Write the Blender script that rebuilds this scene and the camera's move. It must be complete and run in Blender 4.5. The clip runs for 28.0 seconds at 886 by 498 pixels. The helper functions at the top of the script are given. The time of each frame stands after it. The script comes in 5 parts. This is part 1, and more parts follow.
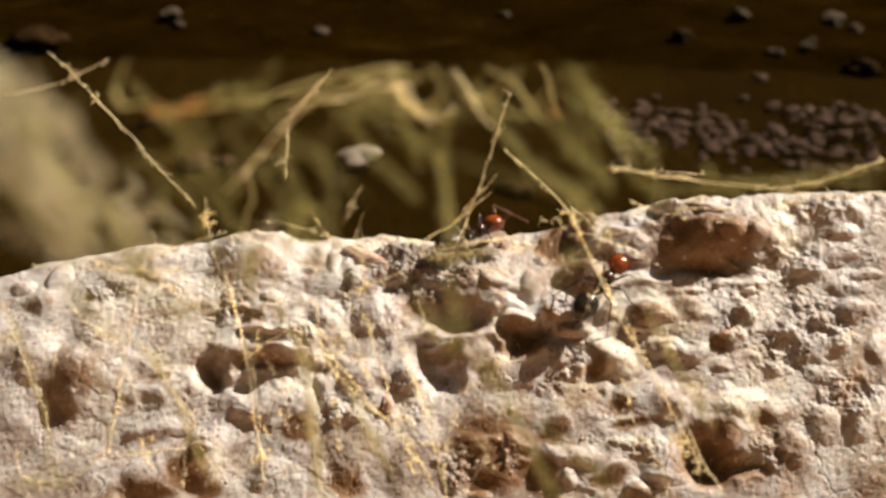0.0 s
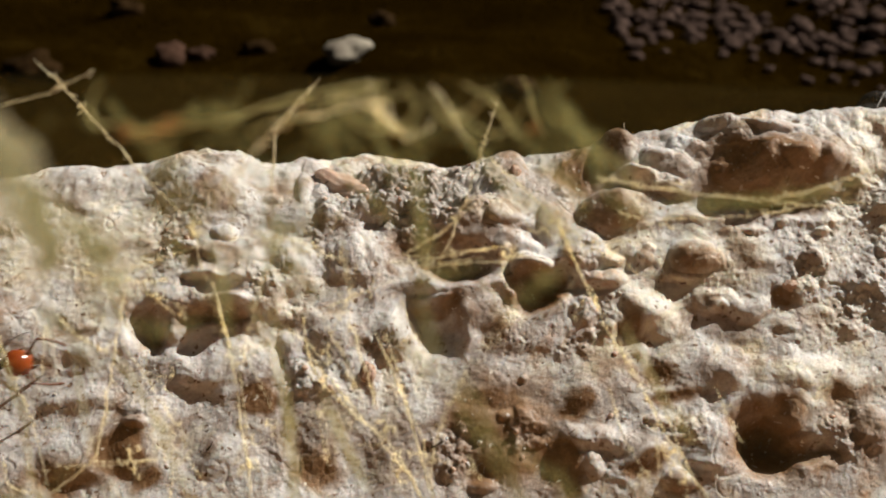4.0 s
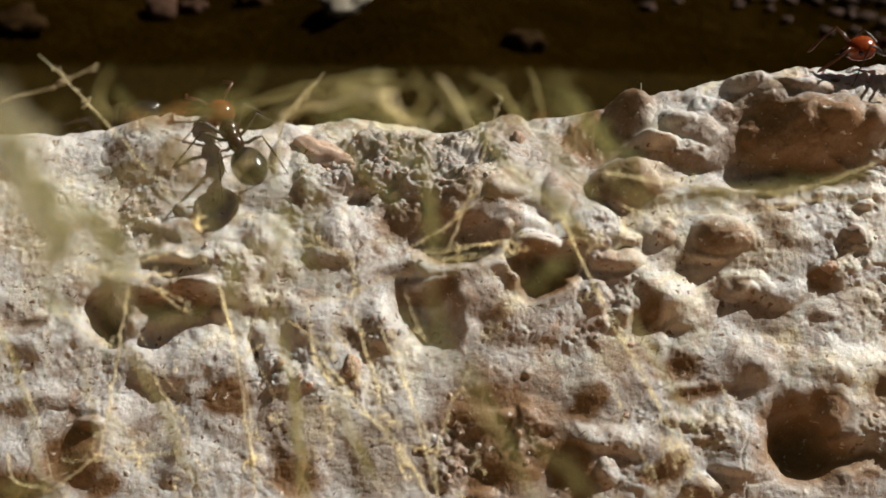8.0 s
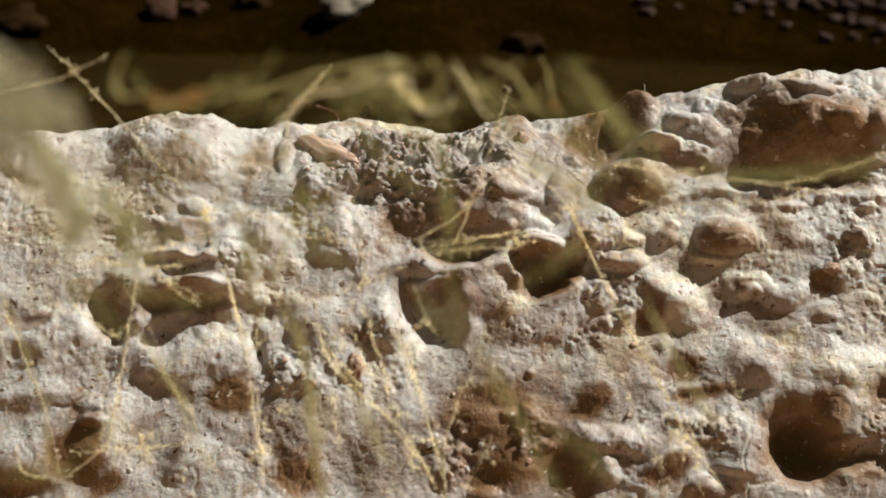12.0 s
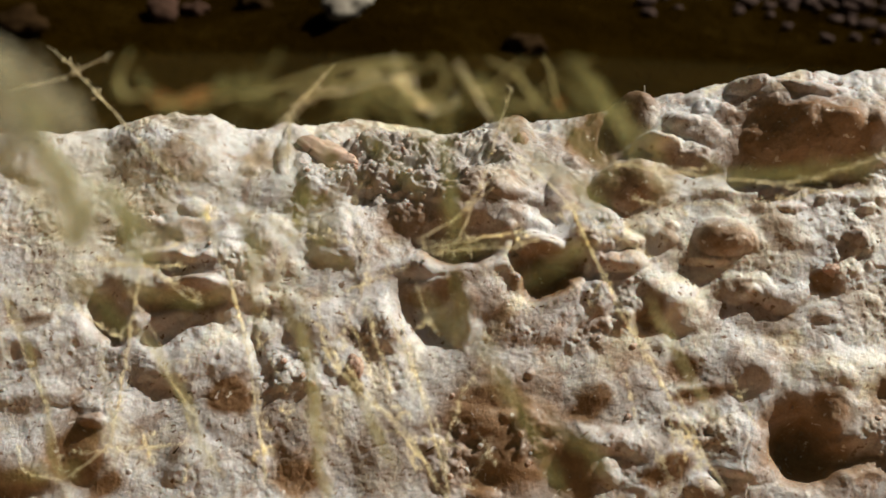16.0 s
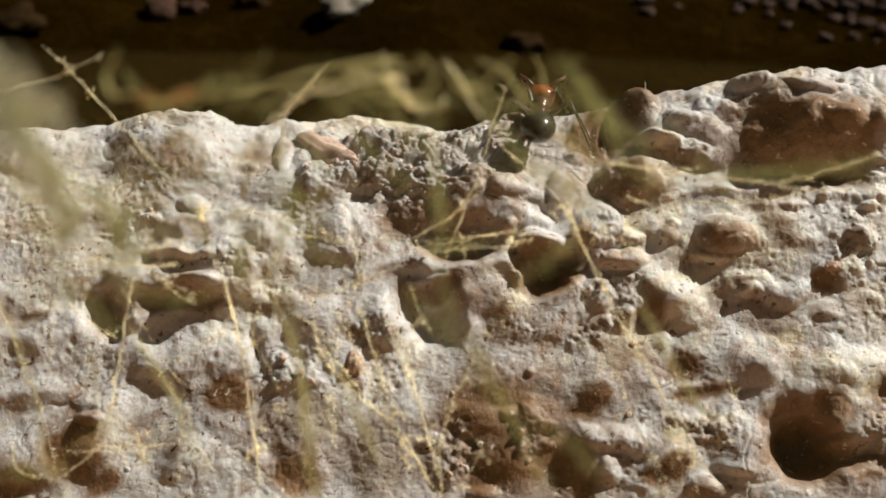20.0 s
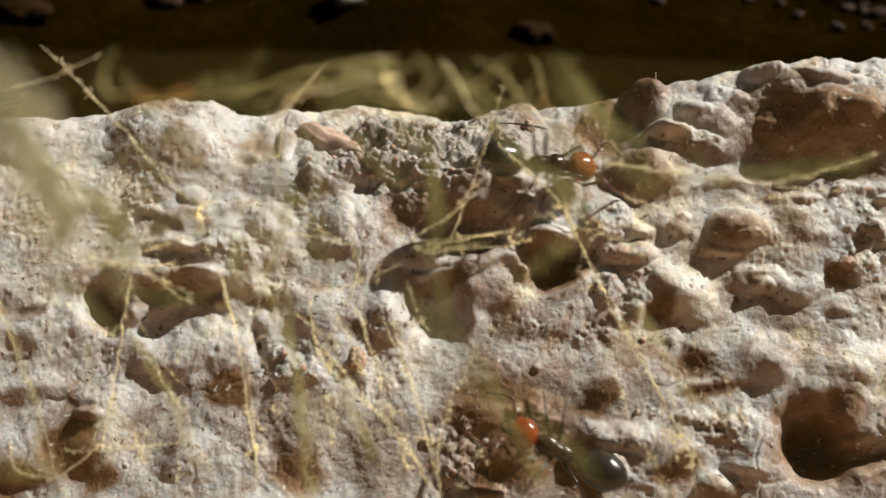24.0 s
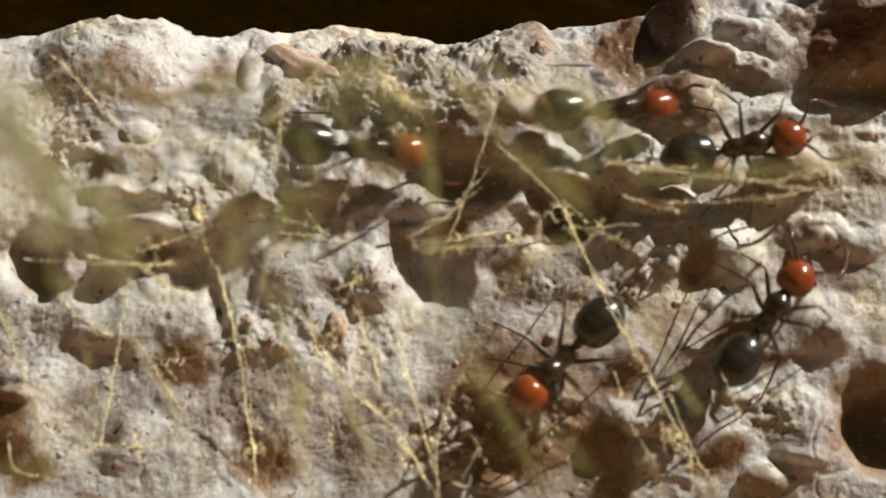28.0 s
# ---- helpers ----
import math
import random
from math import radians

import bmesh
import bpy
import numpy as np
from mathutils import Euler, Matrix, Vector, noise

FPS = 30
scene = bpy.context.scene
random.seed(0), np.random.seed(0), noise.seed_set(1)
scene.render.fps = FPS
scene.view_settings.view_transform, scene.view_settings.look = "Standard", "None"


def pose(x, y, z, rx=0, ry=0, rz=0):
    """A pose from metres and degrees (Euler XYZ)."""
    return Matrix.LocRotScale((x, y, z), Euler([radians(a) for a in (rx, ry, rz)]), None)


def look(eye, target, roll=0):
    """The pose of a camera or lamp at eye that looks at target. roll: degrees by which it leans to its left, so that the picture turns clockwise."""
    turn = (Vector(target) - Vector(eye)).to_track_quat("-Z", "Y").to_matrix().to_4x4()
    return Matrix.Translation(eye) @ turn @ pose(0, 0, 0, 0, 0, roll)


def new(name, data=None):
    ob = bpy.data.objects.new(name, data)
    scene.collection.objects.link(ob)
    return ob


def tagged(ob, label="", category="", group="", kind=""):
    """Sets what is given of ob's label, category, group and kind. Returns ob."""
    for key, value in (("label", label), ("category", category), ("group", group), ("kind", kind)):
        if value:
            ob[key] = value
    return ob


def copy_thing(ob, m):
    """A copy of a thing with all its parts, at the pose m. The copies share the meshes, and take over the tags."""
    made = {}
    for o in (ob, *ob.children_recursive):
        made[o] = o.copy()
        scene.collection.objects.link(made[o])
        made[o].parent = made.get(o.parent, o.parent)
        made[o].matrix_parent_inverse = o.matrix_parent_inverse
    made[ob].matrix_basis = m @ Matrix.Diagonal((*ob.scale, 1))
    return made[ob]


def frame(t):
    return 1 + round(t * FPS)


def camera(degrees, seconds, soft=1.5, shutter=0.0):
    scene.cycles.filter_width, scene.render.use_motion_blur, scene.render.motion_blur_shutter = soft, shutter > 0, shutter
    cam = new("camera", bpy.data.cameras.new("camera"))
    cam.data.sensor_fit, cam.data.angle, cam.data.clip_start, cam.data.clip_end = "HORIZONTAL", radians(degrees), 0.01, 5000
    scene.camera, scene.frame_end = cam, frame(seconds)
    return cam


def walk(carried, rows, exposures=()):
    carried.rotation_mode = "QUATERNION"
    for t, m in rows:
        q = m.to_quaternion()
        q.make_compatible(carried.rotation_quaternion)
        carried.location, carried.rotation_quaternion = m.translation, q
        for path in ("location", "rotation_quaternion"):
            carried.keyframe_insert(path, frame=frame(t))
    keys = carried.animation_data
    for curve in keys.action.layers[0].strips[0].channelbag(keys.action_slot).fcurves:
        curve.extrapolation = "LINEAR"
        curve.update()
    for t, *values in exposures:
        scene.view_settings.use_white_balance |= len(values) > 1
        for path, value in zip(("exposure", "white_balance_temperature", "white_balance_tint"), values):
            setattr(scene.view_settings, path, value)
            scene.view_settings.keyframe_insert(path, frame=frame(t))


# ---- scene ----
# A macro shot: a weathered stone wall top in sunlight, ants crossing it, a dusty cobweb close before the lens.
MM = 0.001
cam = camera(40, 28.0, soft=1.6, shutter=0.4)
cam.data.dof.use_dof = True
cam.data.dof.focus_distance = 0.050
cam.data.dof.aperture_fstop = 130
PATH = [
    (0.0, pose(0.00200, -0.06282, 0.03240, 68.582, 0, -0.085) @ pose(0, 0, 0, 0, 0, -0.491)),
    (1.0, pose(0.00190, -0.06213, 0.03240, 68.485, 0, -0.084) @ pose(0, 0, 0, 0, 0, -0.075)),
    (1.5, pose(0.00193, -0.06000, 0.03182, 67.745, 0, -0.117) @ pose(0, 0, 0, 0, 0, -0.025)),
    (2.0, pose(0.00199, -0.05751, 0.03126, 66.869, 0, -0.019) @ pose(0, 0, 0, 0, 0, -0.199)),
    (2.5, pose(0.00219, -0.05389, 0.03017, 65.626, 0, -0.011) @ pose(0, 0, 0, 0, 0, -0.165)),
    (3.0, pose(0.00214, -0.05160, 0.02964, 64.539, 0, -0.083) @ pose(0, 0, 0, 0, 0, -0.181)),
    (3.5, pose(0.00197, -0.05027, 0.02919, 64.001, 0, -0.266) @ pose(0, 0, 0, 0, 0, 0.079)),
    (5.5, pose(0.00241, -0.04475, 0.02738, 62.198, 0, -0.234) @ pose(0, 0, 0, 0, 0, -0.150)),
    (6.0, pose(0.00250, -0.04444, 0.02732, 62.114, 0, -0.170) @ pose(0, 0, 0, 0, 0, -0.130)),
    (6.5, pose(0.00234, -0.04346, 0.02704, 61.771, 0, -0.423) @ pose(0, 0, 0, 0, 0, -0.011)),
    (7.0, pose(0.00261, -0.04245, 0.02664, 61.427, 0, -0.018) @ pose(0, 0, 0, 0, 0, -0.261)),
    (7.5, pose(0.00288, -0.04189, 0.02659, 61.103, 0, 0.397) @ pose(0, 0, 0, 0, 0, -0.409)),
    (8.0, pose(0.00262, -0.04247, 0.02664, 61.296, 0, 0.145) @ pose(0, 0, 0, 0, 0, -0.333)),
    (8.5, pose(0.00271, -0.04240, 0.02664, 61.331, 0, 0.277) @ pose(0, 0, 0, 0, 0, -0.387)),
    (9.0, pose(0.00252, -0.04207, 0.02642, 61.261, 0, 0.160) @ pose(0, 0, 0, 0, 0, -0.200)),
    (9.5, pose(0.00247, -0.04176, 0.02621, 61.124, 0, 0.167) @ pose(0, 0, 0, 0, 0, 0.049)),
    (10.0, pose(0.00257, -0.04199, 0.02619, 61.260, 0, 0.263) @ pose(0, 0, 0, 0, 0, -0.025)),
    (10.5, pose(0.00255, -0.04201, 0.02637, 61.138, 0, 0.226) @ pose(0, 0, 0, 0, 0, -0.004)),
    (11.0, pose(0.00241, -0.04236, 0.02633, 61.414, 0, 0.039) @ pose(0, 0, 0, 0, 0, 0.050)),
    (12.0, pose(0.00230, -0.04265, 0.02651, 61.497, 0, -0.076) @ pose(0, 0, 0, 0, 0, 0.136)),
    (14.5, pose(0.00254, -0.04269, 0.02656, 61.523, 0, 0.191) @ pose(0, 0, 0, 0, 0, -0.018)),
    (17.0, pose(0.00229, -0.04256, 0.02642, 61.543, 0, -0.102) @ pose(0, 0, 0, 0, 0, 0.203)),
    (21.0, pose(0.00230, -0.04237, 0.02628, 61.499, 0, -0.113) @ pose(0, 0, 0, 0, 0, 0.224)),
    (21.5, pose(0.00260, -0.04206, 0.02637, 61.208, 0, 0.311) @ pose(0, 0, 0, 0, 0, 0.056)),
    (23.5, pose(0.00233, -0.04158, 0.02601, 61.037, 0, 0.196) @ pose(0, 0, 0, 0, 0, 0.269)),
    (24.0, pose(0.00244, -0.04150, 0.02597, 60.998, 0, 0.354) @ pose(0, 0, 0, 0, 0, 0.201)),
    (24.5, pose(0.00210, -0.04073, 0.02573, 60.690, 0, -0.011) @ pose(0, 0, 0, 0, 0, 0.407)),
    (25.0, pose(0.00240, -0.03822, 0.02460, 59.771, 0, 0.307) @ pose(0, 0, 0, 0, 0, 0.292)),
    (26.0, pose(0.00147, -0.03650, 0.02384, 58.635, 0, -1.018) @ pose(0, 0, 0, 0, 0, 0.262)),
    (27.0, pose(0.00205, -0.03475, 0.02215, 58.584, 0, -0.410) @ pose(0, 0, 0, 0, 0, 0.484)),
    (28.0, pose(0.00231, -0.03437, 0.02225, 58.191, 0, -0.044) @ pose(0, 0, 0, 0, 0, 0.239)),
]
walk(cam, PATH, exposures=[(0.0, 0.62, 7400, 15), (1.5, 0.55, 7200, 15), (5.5, 0.19, 6500, 7), (24.0, 0.19, 6500, 7), (28.0, 0.19, 6500, 7)])

# ---- light ----
SUN = Vector((0.652, 0.213, 0.724)).normalized()
world = bpy.data.worlds.new("sky")
scene.world = world
world.use_nodes = True
wn = world.node_tree
sky = wn.nodes.new("ShaderNodeTexSky")
sky.sky_type = "NISHITA"
sky.sun_disc = False
sky.air_density = 0.4
sky.dust_density = 9.0
sky.ozone_density = 0.0
sky.sun_elevation = math.asin(SUN.z)
sky.sun_rotation = math.atan2(SUN.x, SUN.y)
background = wn.nodes["Background"]
background.inputs["Strength"].default_value = 0.007
wn.links.new(sky.outputs["Color"], background.inputs["Color"])
sun = new("sun", bpy.data.lights.new("sun", "SUN"))
sun.data.energy = 5.0
sun.data.angle = radians(0.6)
sun.data.color = (1.0, 0.95, 0.85)
sun.matrix_world = look(SUN, (0, 0, 0))


# ---- materials ----
def material(name, rough=0.8, metal=0.0):
    m = bpy.data.materials.new(name)
    m.use_nodes = True
    b = m.node_tree.nodes["Principled BSDF"]
    b.inputs["Roughness"].default_value = rough
    b.inputs["Metallic"].default_value = metal
    return m, m.node_tree, b


def noise_node(nt, scale, detail=6.0, rough=0.6, coords="Object", warp=0.0):
    tc = nt.nodes.new("ShaderNodeTexCoord")
    n = nt.nodes.new("ShaderNodeTexNoise")
    n.inputs["Scale"].default_value = scale
    n.inputs["Detail"].default_value = detail
    n.inputs["Roughness"].default_value = rough
    n.inputs["Distortion"].default_value = warp
    nt.links.new(tc.outputs[coords], n.inputs["Vector"])
    return n


def ramp(nt, socket, stops):
    r = nt.nodes.new("ShaderNodeValToRGB")
    while len(r.color_ramp.elements) < len(stops):
        r.color_ramp.elements.new(0.5)
    for e, (at, colour) in zip(r.color_ramp.elements, stops):
        e.position = at
        e.color = (*colour, 1)
    nt.links.new(socket, r.inputs["Fac"])
    return r


def mixed(nt, fac, a, b, mode="MIX"):
    m = nt.nodes.new("ShaderNodeMix")
    m.data_type = "RGBA"
    m.blend_type = mode
    if isinstance(fac, float):
        m.inputs["Factor"].default_value = fac
    else:
        nt.links.new(fac, m.inputs["Factor"])
    for socket, v in ((m.inputs[6], a), (m.inputs[7], b)):
        if isinstance(v, tuple):
            socket.default_value = (*v, 1)
        else:
            nt.links.new(v, socket)
    return m.outputs[2]


def grey(nt, socket, lo, hi):
    """A mask: 0 below lo, 1 above hi."""
    m = nt.nodes.new("ShaderNodeMapRange")
    m.inputs["From Min"].default_value = lo
    m.inputs["From Max"].default_value = hi
    nt.links.new(socket, m.inputs["Value"])
    return m.outputs["Result"]


def bumped(nt, shader, height, strength, distance):
    b = nt.nodes.new("ShaderNodeBump")
    b.inputs["Strength"].default_value = strength
    b.inputs["Distance"].default_value = distance
    nt.links.new(height, b.inputs["Height"])
    nt.links.new(b.outputs["Normal"], shader.inputs["Normal"])


def stone_material(name, tones, stain, grain=1.0, core_and_shade=False):
    """Weathered stone: broad tones, patches of stain, grain and specks, with fine relief."""
    m, nt, sh = material(name, 0.72)
    broad = noise_node(nt, 150, 6, 0.66, warp=0.8)
    patch = noise_node(nt, 330, 7, 0.7, warp=0.5)
    warm = noise_node(nt, 210, 5, 0.6, warp=1.0)
    grit = noise_node(nt, 3600 * grain, 5, 0.75)
    fine = noise_node(nt, 11000, 3, 0.7)
    speck = noise_node(nt, 1500, 4, 0.65)
    base = ramp(nt, broad.outputs["Fac"], list(zip((0.30, 0.42, 0.52, 0.66), tones))).outputs["Color"]
    col = mixed(nt, grey(nt, patch.outputs["Fac"], 0.55, 0.72), base, stain)
    col = mixed(nt, grey(nt, warm.outputs["Fac"], 0.64, 0.76), col, (0.47, 0.27, 0.16))
    mottle = noise_node(nt, 620, 5, 0.6, warp=0.7)
    col = mixed(nt, grey(nt, mottle.outputs["Fac"], 0.46, 0.34), col, tuple(min(0.72, 1.12 * c) for c in tones[2]))
    dark = nt.nodes.new("ShaderNodeMath")
    dark.operation = "MULTIPLY"
    dark.inputs[1].default_value = 0.8
    nt.links.new(grey(nt, mottle.outputs["Fac"], 0.52, 0.70), dark.inputs[0])
    col = mixed(nt, dark.outputs[0], col, (0.27, 0.155, 0.088))
    if core_and_shade:
        # Brown where masked: true brown stone, plus shade put into the hollows' colour.
        tone = nt.nodes.new("ShaderNodeAttribute")
        tone.attribute_name = "core_and_shade"
        edge = nt.nodes.new("ShaderNodeMath")
        edge.operation = "MULTIPLY_ADD"
        edge.inputs[1].default_value = 0.9
        nt.links.new(patch.outputs["Fac"], edge.inputs[0])
        nt.links.new(tone.outputs["Fac"], edge.inputs[2])
        brown = ramp(nt, warm.outputs["Fac"], [(0.35, (0.14, 0.066, 0.027)), (0.5, (0.22, 0.118, 0.056)), (0.66, (0.33, 0.218, 0.135))]).outputs["Color"]
        col = mixed(nt, grey(nt, edge.outputs[0], 0.60, 1.30), col, brown)
    if core_and_shade:
        band = nt.nodes.new("ShaderNodeAttribute")
        band.attribute_name = "grit"
        col = mixed(nt, grey(nt, band.outputs["Fac"], 0.1, 1.15), col, (0.25, 0.225, 0.215))
    col = mixed(nt, 0.34, col, ramp(nt, grit.outputs["Fac"], [(0.3, (0.26, 0.24, 0.22)), (0.52, (0.5, 0.5, 0.5)), (0.72, (0.7, 0.69, 0.66))]).outputs["Color"], "OVERLAY")
    col = mixed(nt, 0.28, col, ramp(nt, fine.outputs["Fac"], [(0.34, (0.25, 0.25, 0.25)), (0.66, (0.75, 0.75, 0.75))]).outputs["Color"], "OVERLAY")
    col = mixed(nt, grey(nt, speck.outputs["Fac"], 0.655, 0.71), col, (0.20, 0.125, 0.085))
    fleck = noise_node(nt, 3000, 3, 0.6, warp=0.4)
    col = mixed(nt, grey(nt, fleck.outputs["Fac"], 0.63, 0.67), col, (0.21, 0.14, 0.10))
    col = mixed(nt, grey(nt, fleck.outputs["Fac"], 0.36, 0.31), col, (0.62, 0.56, 0.50))
    nt.links.new(col, sh.inputs["Base Color"])
    total = None
    for source, weight in ((speck, 1.0), (grit, 0.6), (fine, 0.4), (fleck, -1.0)):
        add = nt.nodes.new("ShaderNodeMath")
        add.operation = "MULTIPLY_ADD"
        add.inputs[1].default_value = weight
        nt.links.new(source.outputs["Fac"], add.inputs[0])
        if total:
            nt.links.new(total, add.inputs[2])
        total = add.outputs[0]
    bumped(nt, sh, total, 0.5, 0.00011)
    nt.links.new(ramp(nt, speck.outputs["Fac"], [(0.4, (0.40, 0.40, 0.40)), (0.6, (0.72, 0.72, 0.72))]).outputs["Color"], sh.inputs["Roughness"])
    sh.inputs["Specular IOR Level"].default_value = 0.4
    sh.inputs["Coat Weight"].default_value = 0.08
    sh.inputs["Coat Roughness"].default_value = 0.33
    sh.inputs["Subsurface Weight"].default_value = 0.25
    sh.inputs["Subsurface Radius"].default_value = (1.0, 0.5, 0.3)
    sh.inputs["Subsurface Scale"].default_value = 0.0003
    return m


STONE = stone_material("weathered limestone", ((0.42, 0.35, 0.30), (0.52, 0.485, 0.475), (0.59, 0.575, 0.575), (0.74, 0.68, 0.56)), (0.70, 0.61, 0.40), core_and_shade=True)
PINK = stone_material("pink grit stone", ((0.50, 0.32, 0.24), (0.56, 0.39, 0.31), (0.60, 0.44, 0.36), (0.64, 0.50, 0.42)), (0.58, 0.40, 0.28), 1.4)
BROWN = stone_material("brown pebble stone", ((0.34, 0.20, 0.14), (0.42, 0.27, 0.20), (0.46, 0.32, 0.25), (0.50, 0.37, 0.30)), (0.44, 0.28, 0.18), 1.4)


def soil_material():
    """Soil coloured near-black behind the wall in place of shade, unseen warm earth before it."""
    m, nt, sh = material("soil", 0.95)
    n = noise_node(nt, 60, 8, 0.7)
    g = noise_node(nt, 400, 5, 0.7)
    # Shade put into the colour: far darker than soil under this sun.
    soil_shade = ramp(nt, n.outputs["Fac"], [(0.3, (0.005, 0.0025, 0.0002)), (0.55, (0.011, 0.0057, 0.0004)), (0.75, (0.024, 0.014, 0.0025))]).outputs["Color"]
    # Unseen warm earth, added to bounce light into the wall's shadows.
    soil_bounce = ramp(nt, n.outputs["Fac"], [(0.3, (0.40, 0.21, 0.10)), (0.55, (0.48, 0.27, 0.14)), (0.75, (0.54, 0.33, 0.18))]).outputs["Color"]
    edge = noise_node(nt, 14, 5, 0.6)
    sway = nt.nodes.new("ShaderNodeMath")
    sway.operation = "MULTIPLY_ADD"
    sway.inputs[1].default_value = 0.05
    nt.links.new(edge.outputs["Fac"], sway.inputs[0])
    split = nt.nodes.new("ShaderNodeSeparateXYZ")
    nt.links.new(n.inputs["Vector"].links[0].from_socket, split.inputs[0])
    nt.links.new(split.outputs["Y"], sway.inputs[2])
    nt.links.new(mixed(nt, grey(nt, sway.outputs[0], 0.01, 0.045), soil_bounce, soil_shade), sh.inputs["Base Color"])
    bumped(nt, sh, g.outputs["Fac"], 0.8, 0.002)
    sh.inputs["Specular IOR Level"].default_value = 0.0
    return m


SOIL = soil_material()


# ---- numeric noise for the stone's relief ----
def lattice(seed):
    return np.random.default_rng(seed).random((256, 256))


def smooth_noise(u, v, size, seed):
    table = lattice(seed)
    x, y = u / size + 100.0, v / size + 100.0
    ix, iy = np.floor(x).astype(int), np.floor(y).astype(int)
    fx, fy = x - ix, y - iy
    fx, fy = fx * fx * fx * (fx * (fx * 6 - 15) + 10), fy * fy * fy * (fy * (fy * 6 - 15) + 10)
    at = lambda a, b: table[(ix + a) % 256, (iy + b) % 256]
    return (at(0, 0) * (1 - fx) + at(1, 0) * fx) * (1 - fy) + (at(0, 1) * (1 - fx) + at(1, 1) * fx) * fy - 0.5


def fractal(u, v, size, octaves, seed, gain=0.5):
    total = 0.0
    for k in range(octaves):
        a = 0.6 * k
        total = total + gain**k * smooth_noise(u * math.cos(a) - v * math.sin(a), u * math.sin(a) + v * math.cos(a), size / 2.03**k, seed + k)
    return total


def nodules(u, v, size, seed):
    """Rounded grains: height 0 to 1 from the nearest jittered centre."""
    jx, jy, jr = lattice(seed), lattice(seed + 1), lattice(seed + 2)
    x, y = u / size + 100.0, v / size + 100.0
    ix, iy = np.floor(x).astype(int), np.floor(y).astype(int)
    best = np.zeros_like(x)
    for a in (-1, 0, 1):
        for b in (-1, 0, 1):
            p, q = (ix + a) % 256, (iy + b) % 256
            dx, dy = x - (ix + a + jx[p, q]), y - (iy + b + jy[p, q])
            r = 0.45 + 0.4 * jr[p, q]
            best = np.maximum(best, np.sqrt(np.clip(1 - (dx * dx + dy * dy) / (r * r), 0, 1)) * r)
    return best


# ---- the stone: a face that slopes up to a knee, bends back to a crest and drops behind it (u along it, s up it, in millimetres) ----
SLOPE = radians(48)
NORMAL = np.array([0.0, -math.sin(SLOPE), math.cos(SLOPE)])
UPHILL = np.array([0.0, math.cos(SLOPE), math.sin(SLOPE)])
CREST_U = [-120.0, -26.0, -22.0, -19.0, -16.8, -14.5, -13.1, -11.8, -10.5, -9.2, -8.1, -7.1, -6.2, -5.2, -4.3, -2.8, -1.4, -0.3, 0.7, 1.8, 2.8, 3.8, 4.8, 5.6, 6.5, 7.4, 8.3, 9.2, 10.0, 10.5, 11.5, 12.4, 13.4, 14.5, 16.4, 18.5, 21.3, 24.0, 27.0, 120.0]
CREST_Y = [6.0, 6.0, 6.0, 6.0, 5.8, 5.8, 6.1, 6.1, 5.7, 5.6, 5.6, 6.7, 7.1, 7.6, 8.3, 9.4, 9.8, 10.0, 10.2, 10.1, 10.2, 10.0, 9.5, 9.3, 8.9, 8.8, 8.5, 7.9, 7.5, 7.2, 7.4, 7.4, 7.4, 7.4, 7.2, 7.2, 7.4, 7.0, 7.0, 7.0]
CREST_Z = [3.0, 3.49, 4.57, 4.89, 5.37, 5.02, 5.28, 5.36, 5.87, 6.35, 6.43, 5.6, 5.16, 5.17, 5.2, 4.62, 4.57, 4.61, 4.37, 4.0, 3.79, 4.24, 4.65, 4.64, 4.83, 5.08, 5.17, 4.67, 5.39, 5.73, 6.65, 6.86, 6.6, 6.97, 7.61, 7.62, 7.43, 7.64, 8.04, 9.4]
BACK = 0.9
BACK_TURN = radians(105)


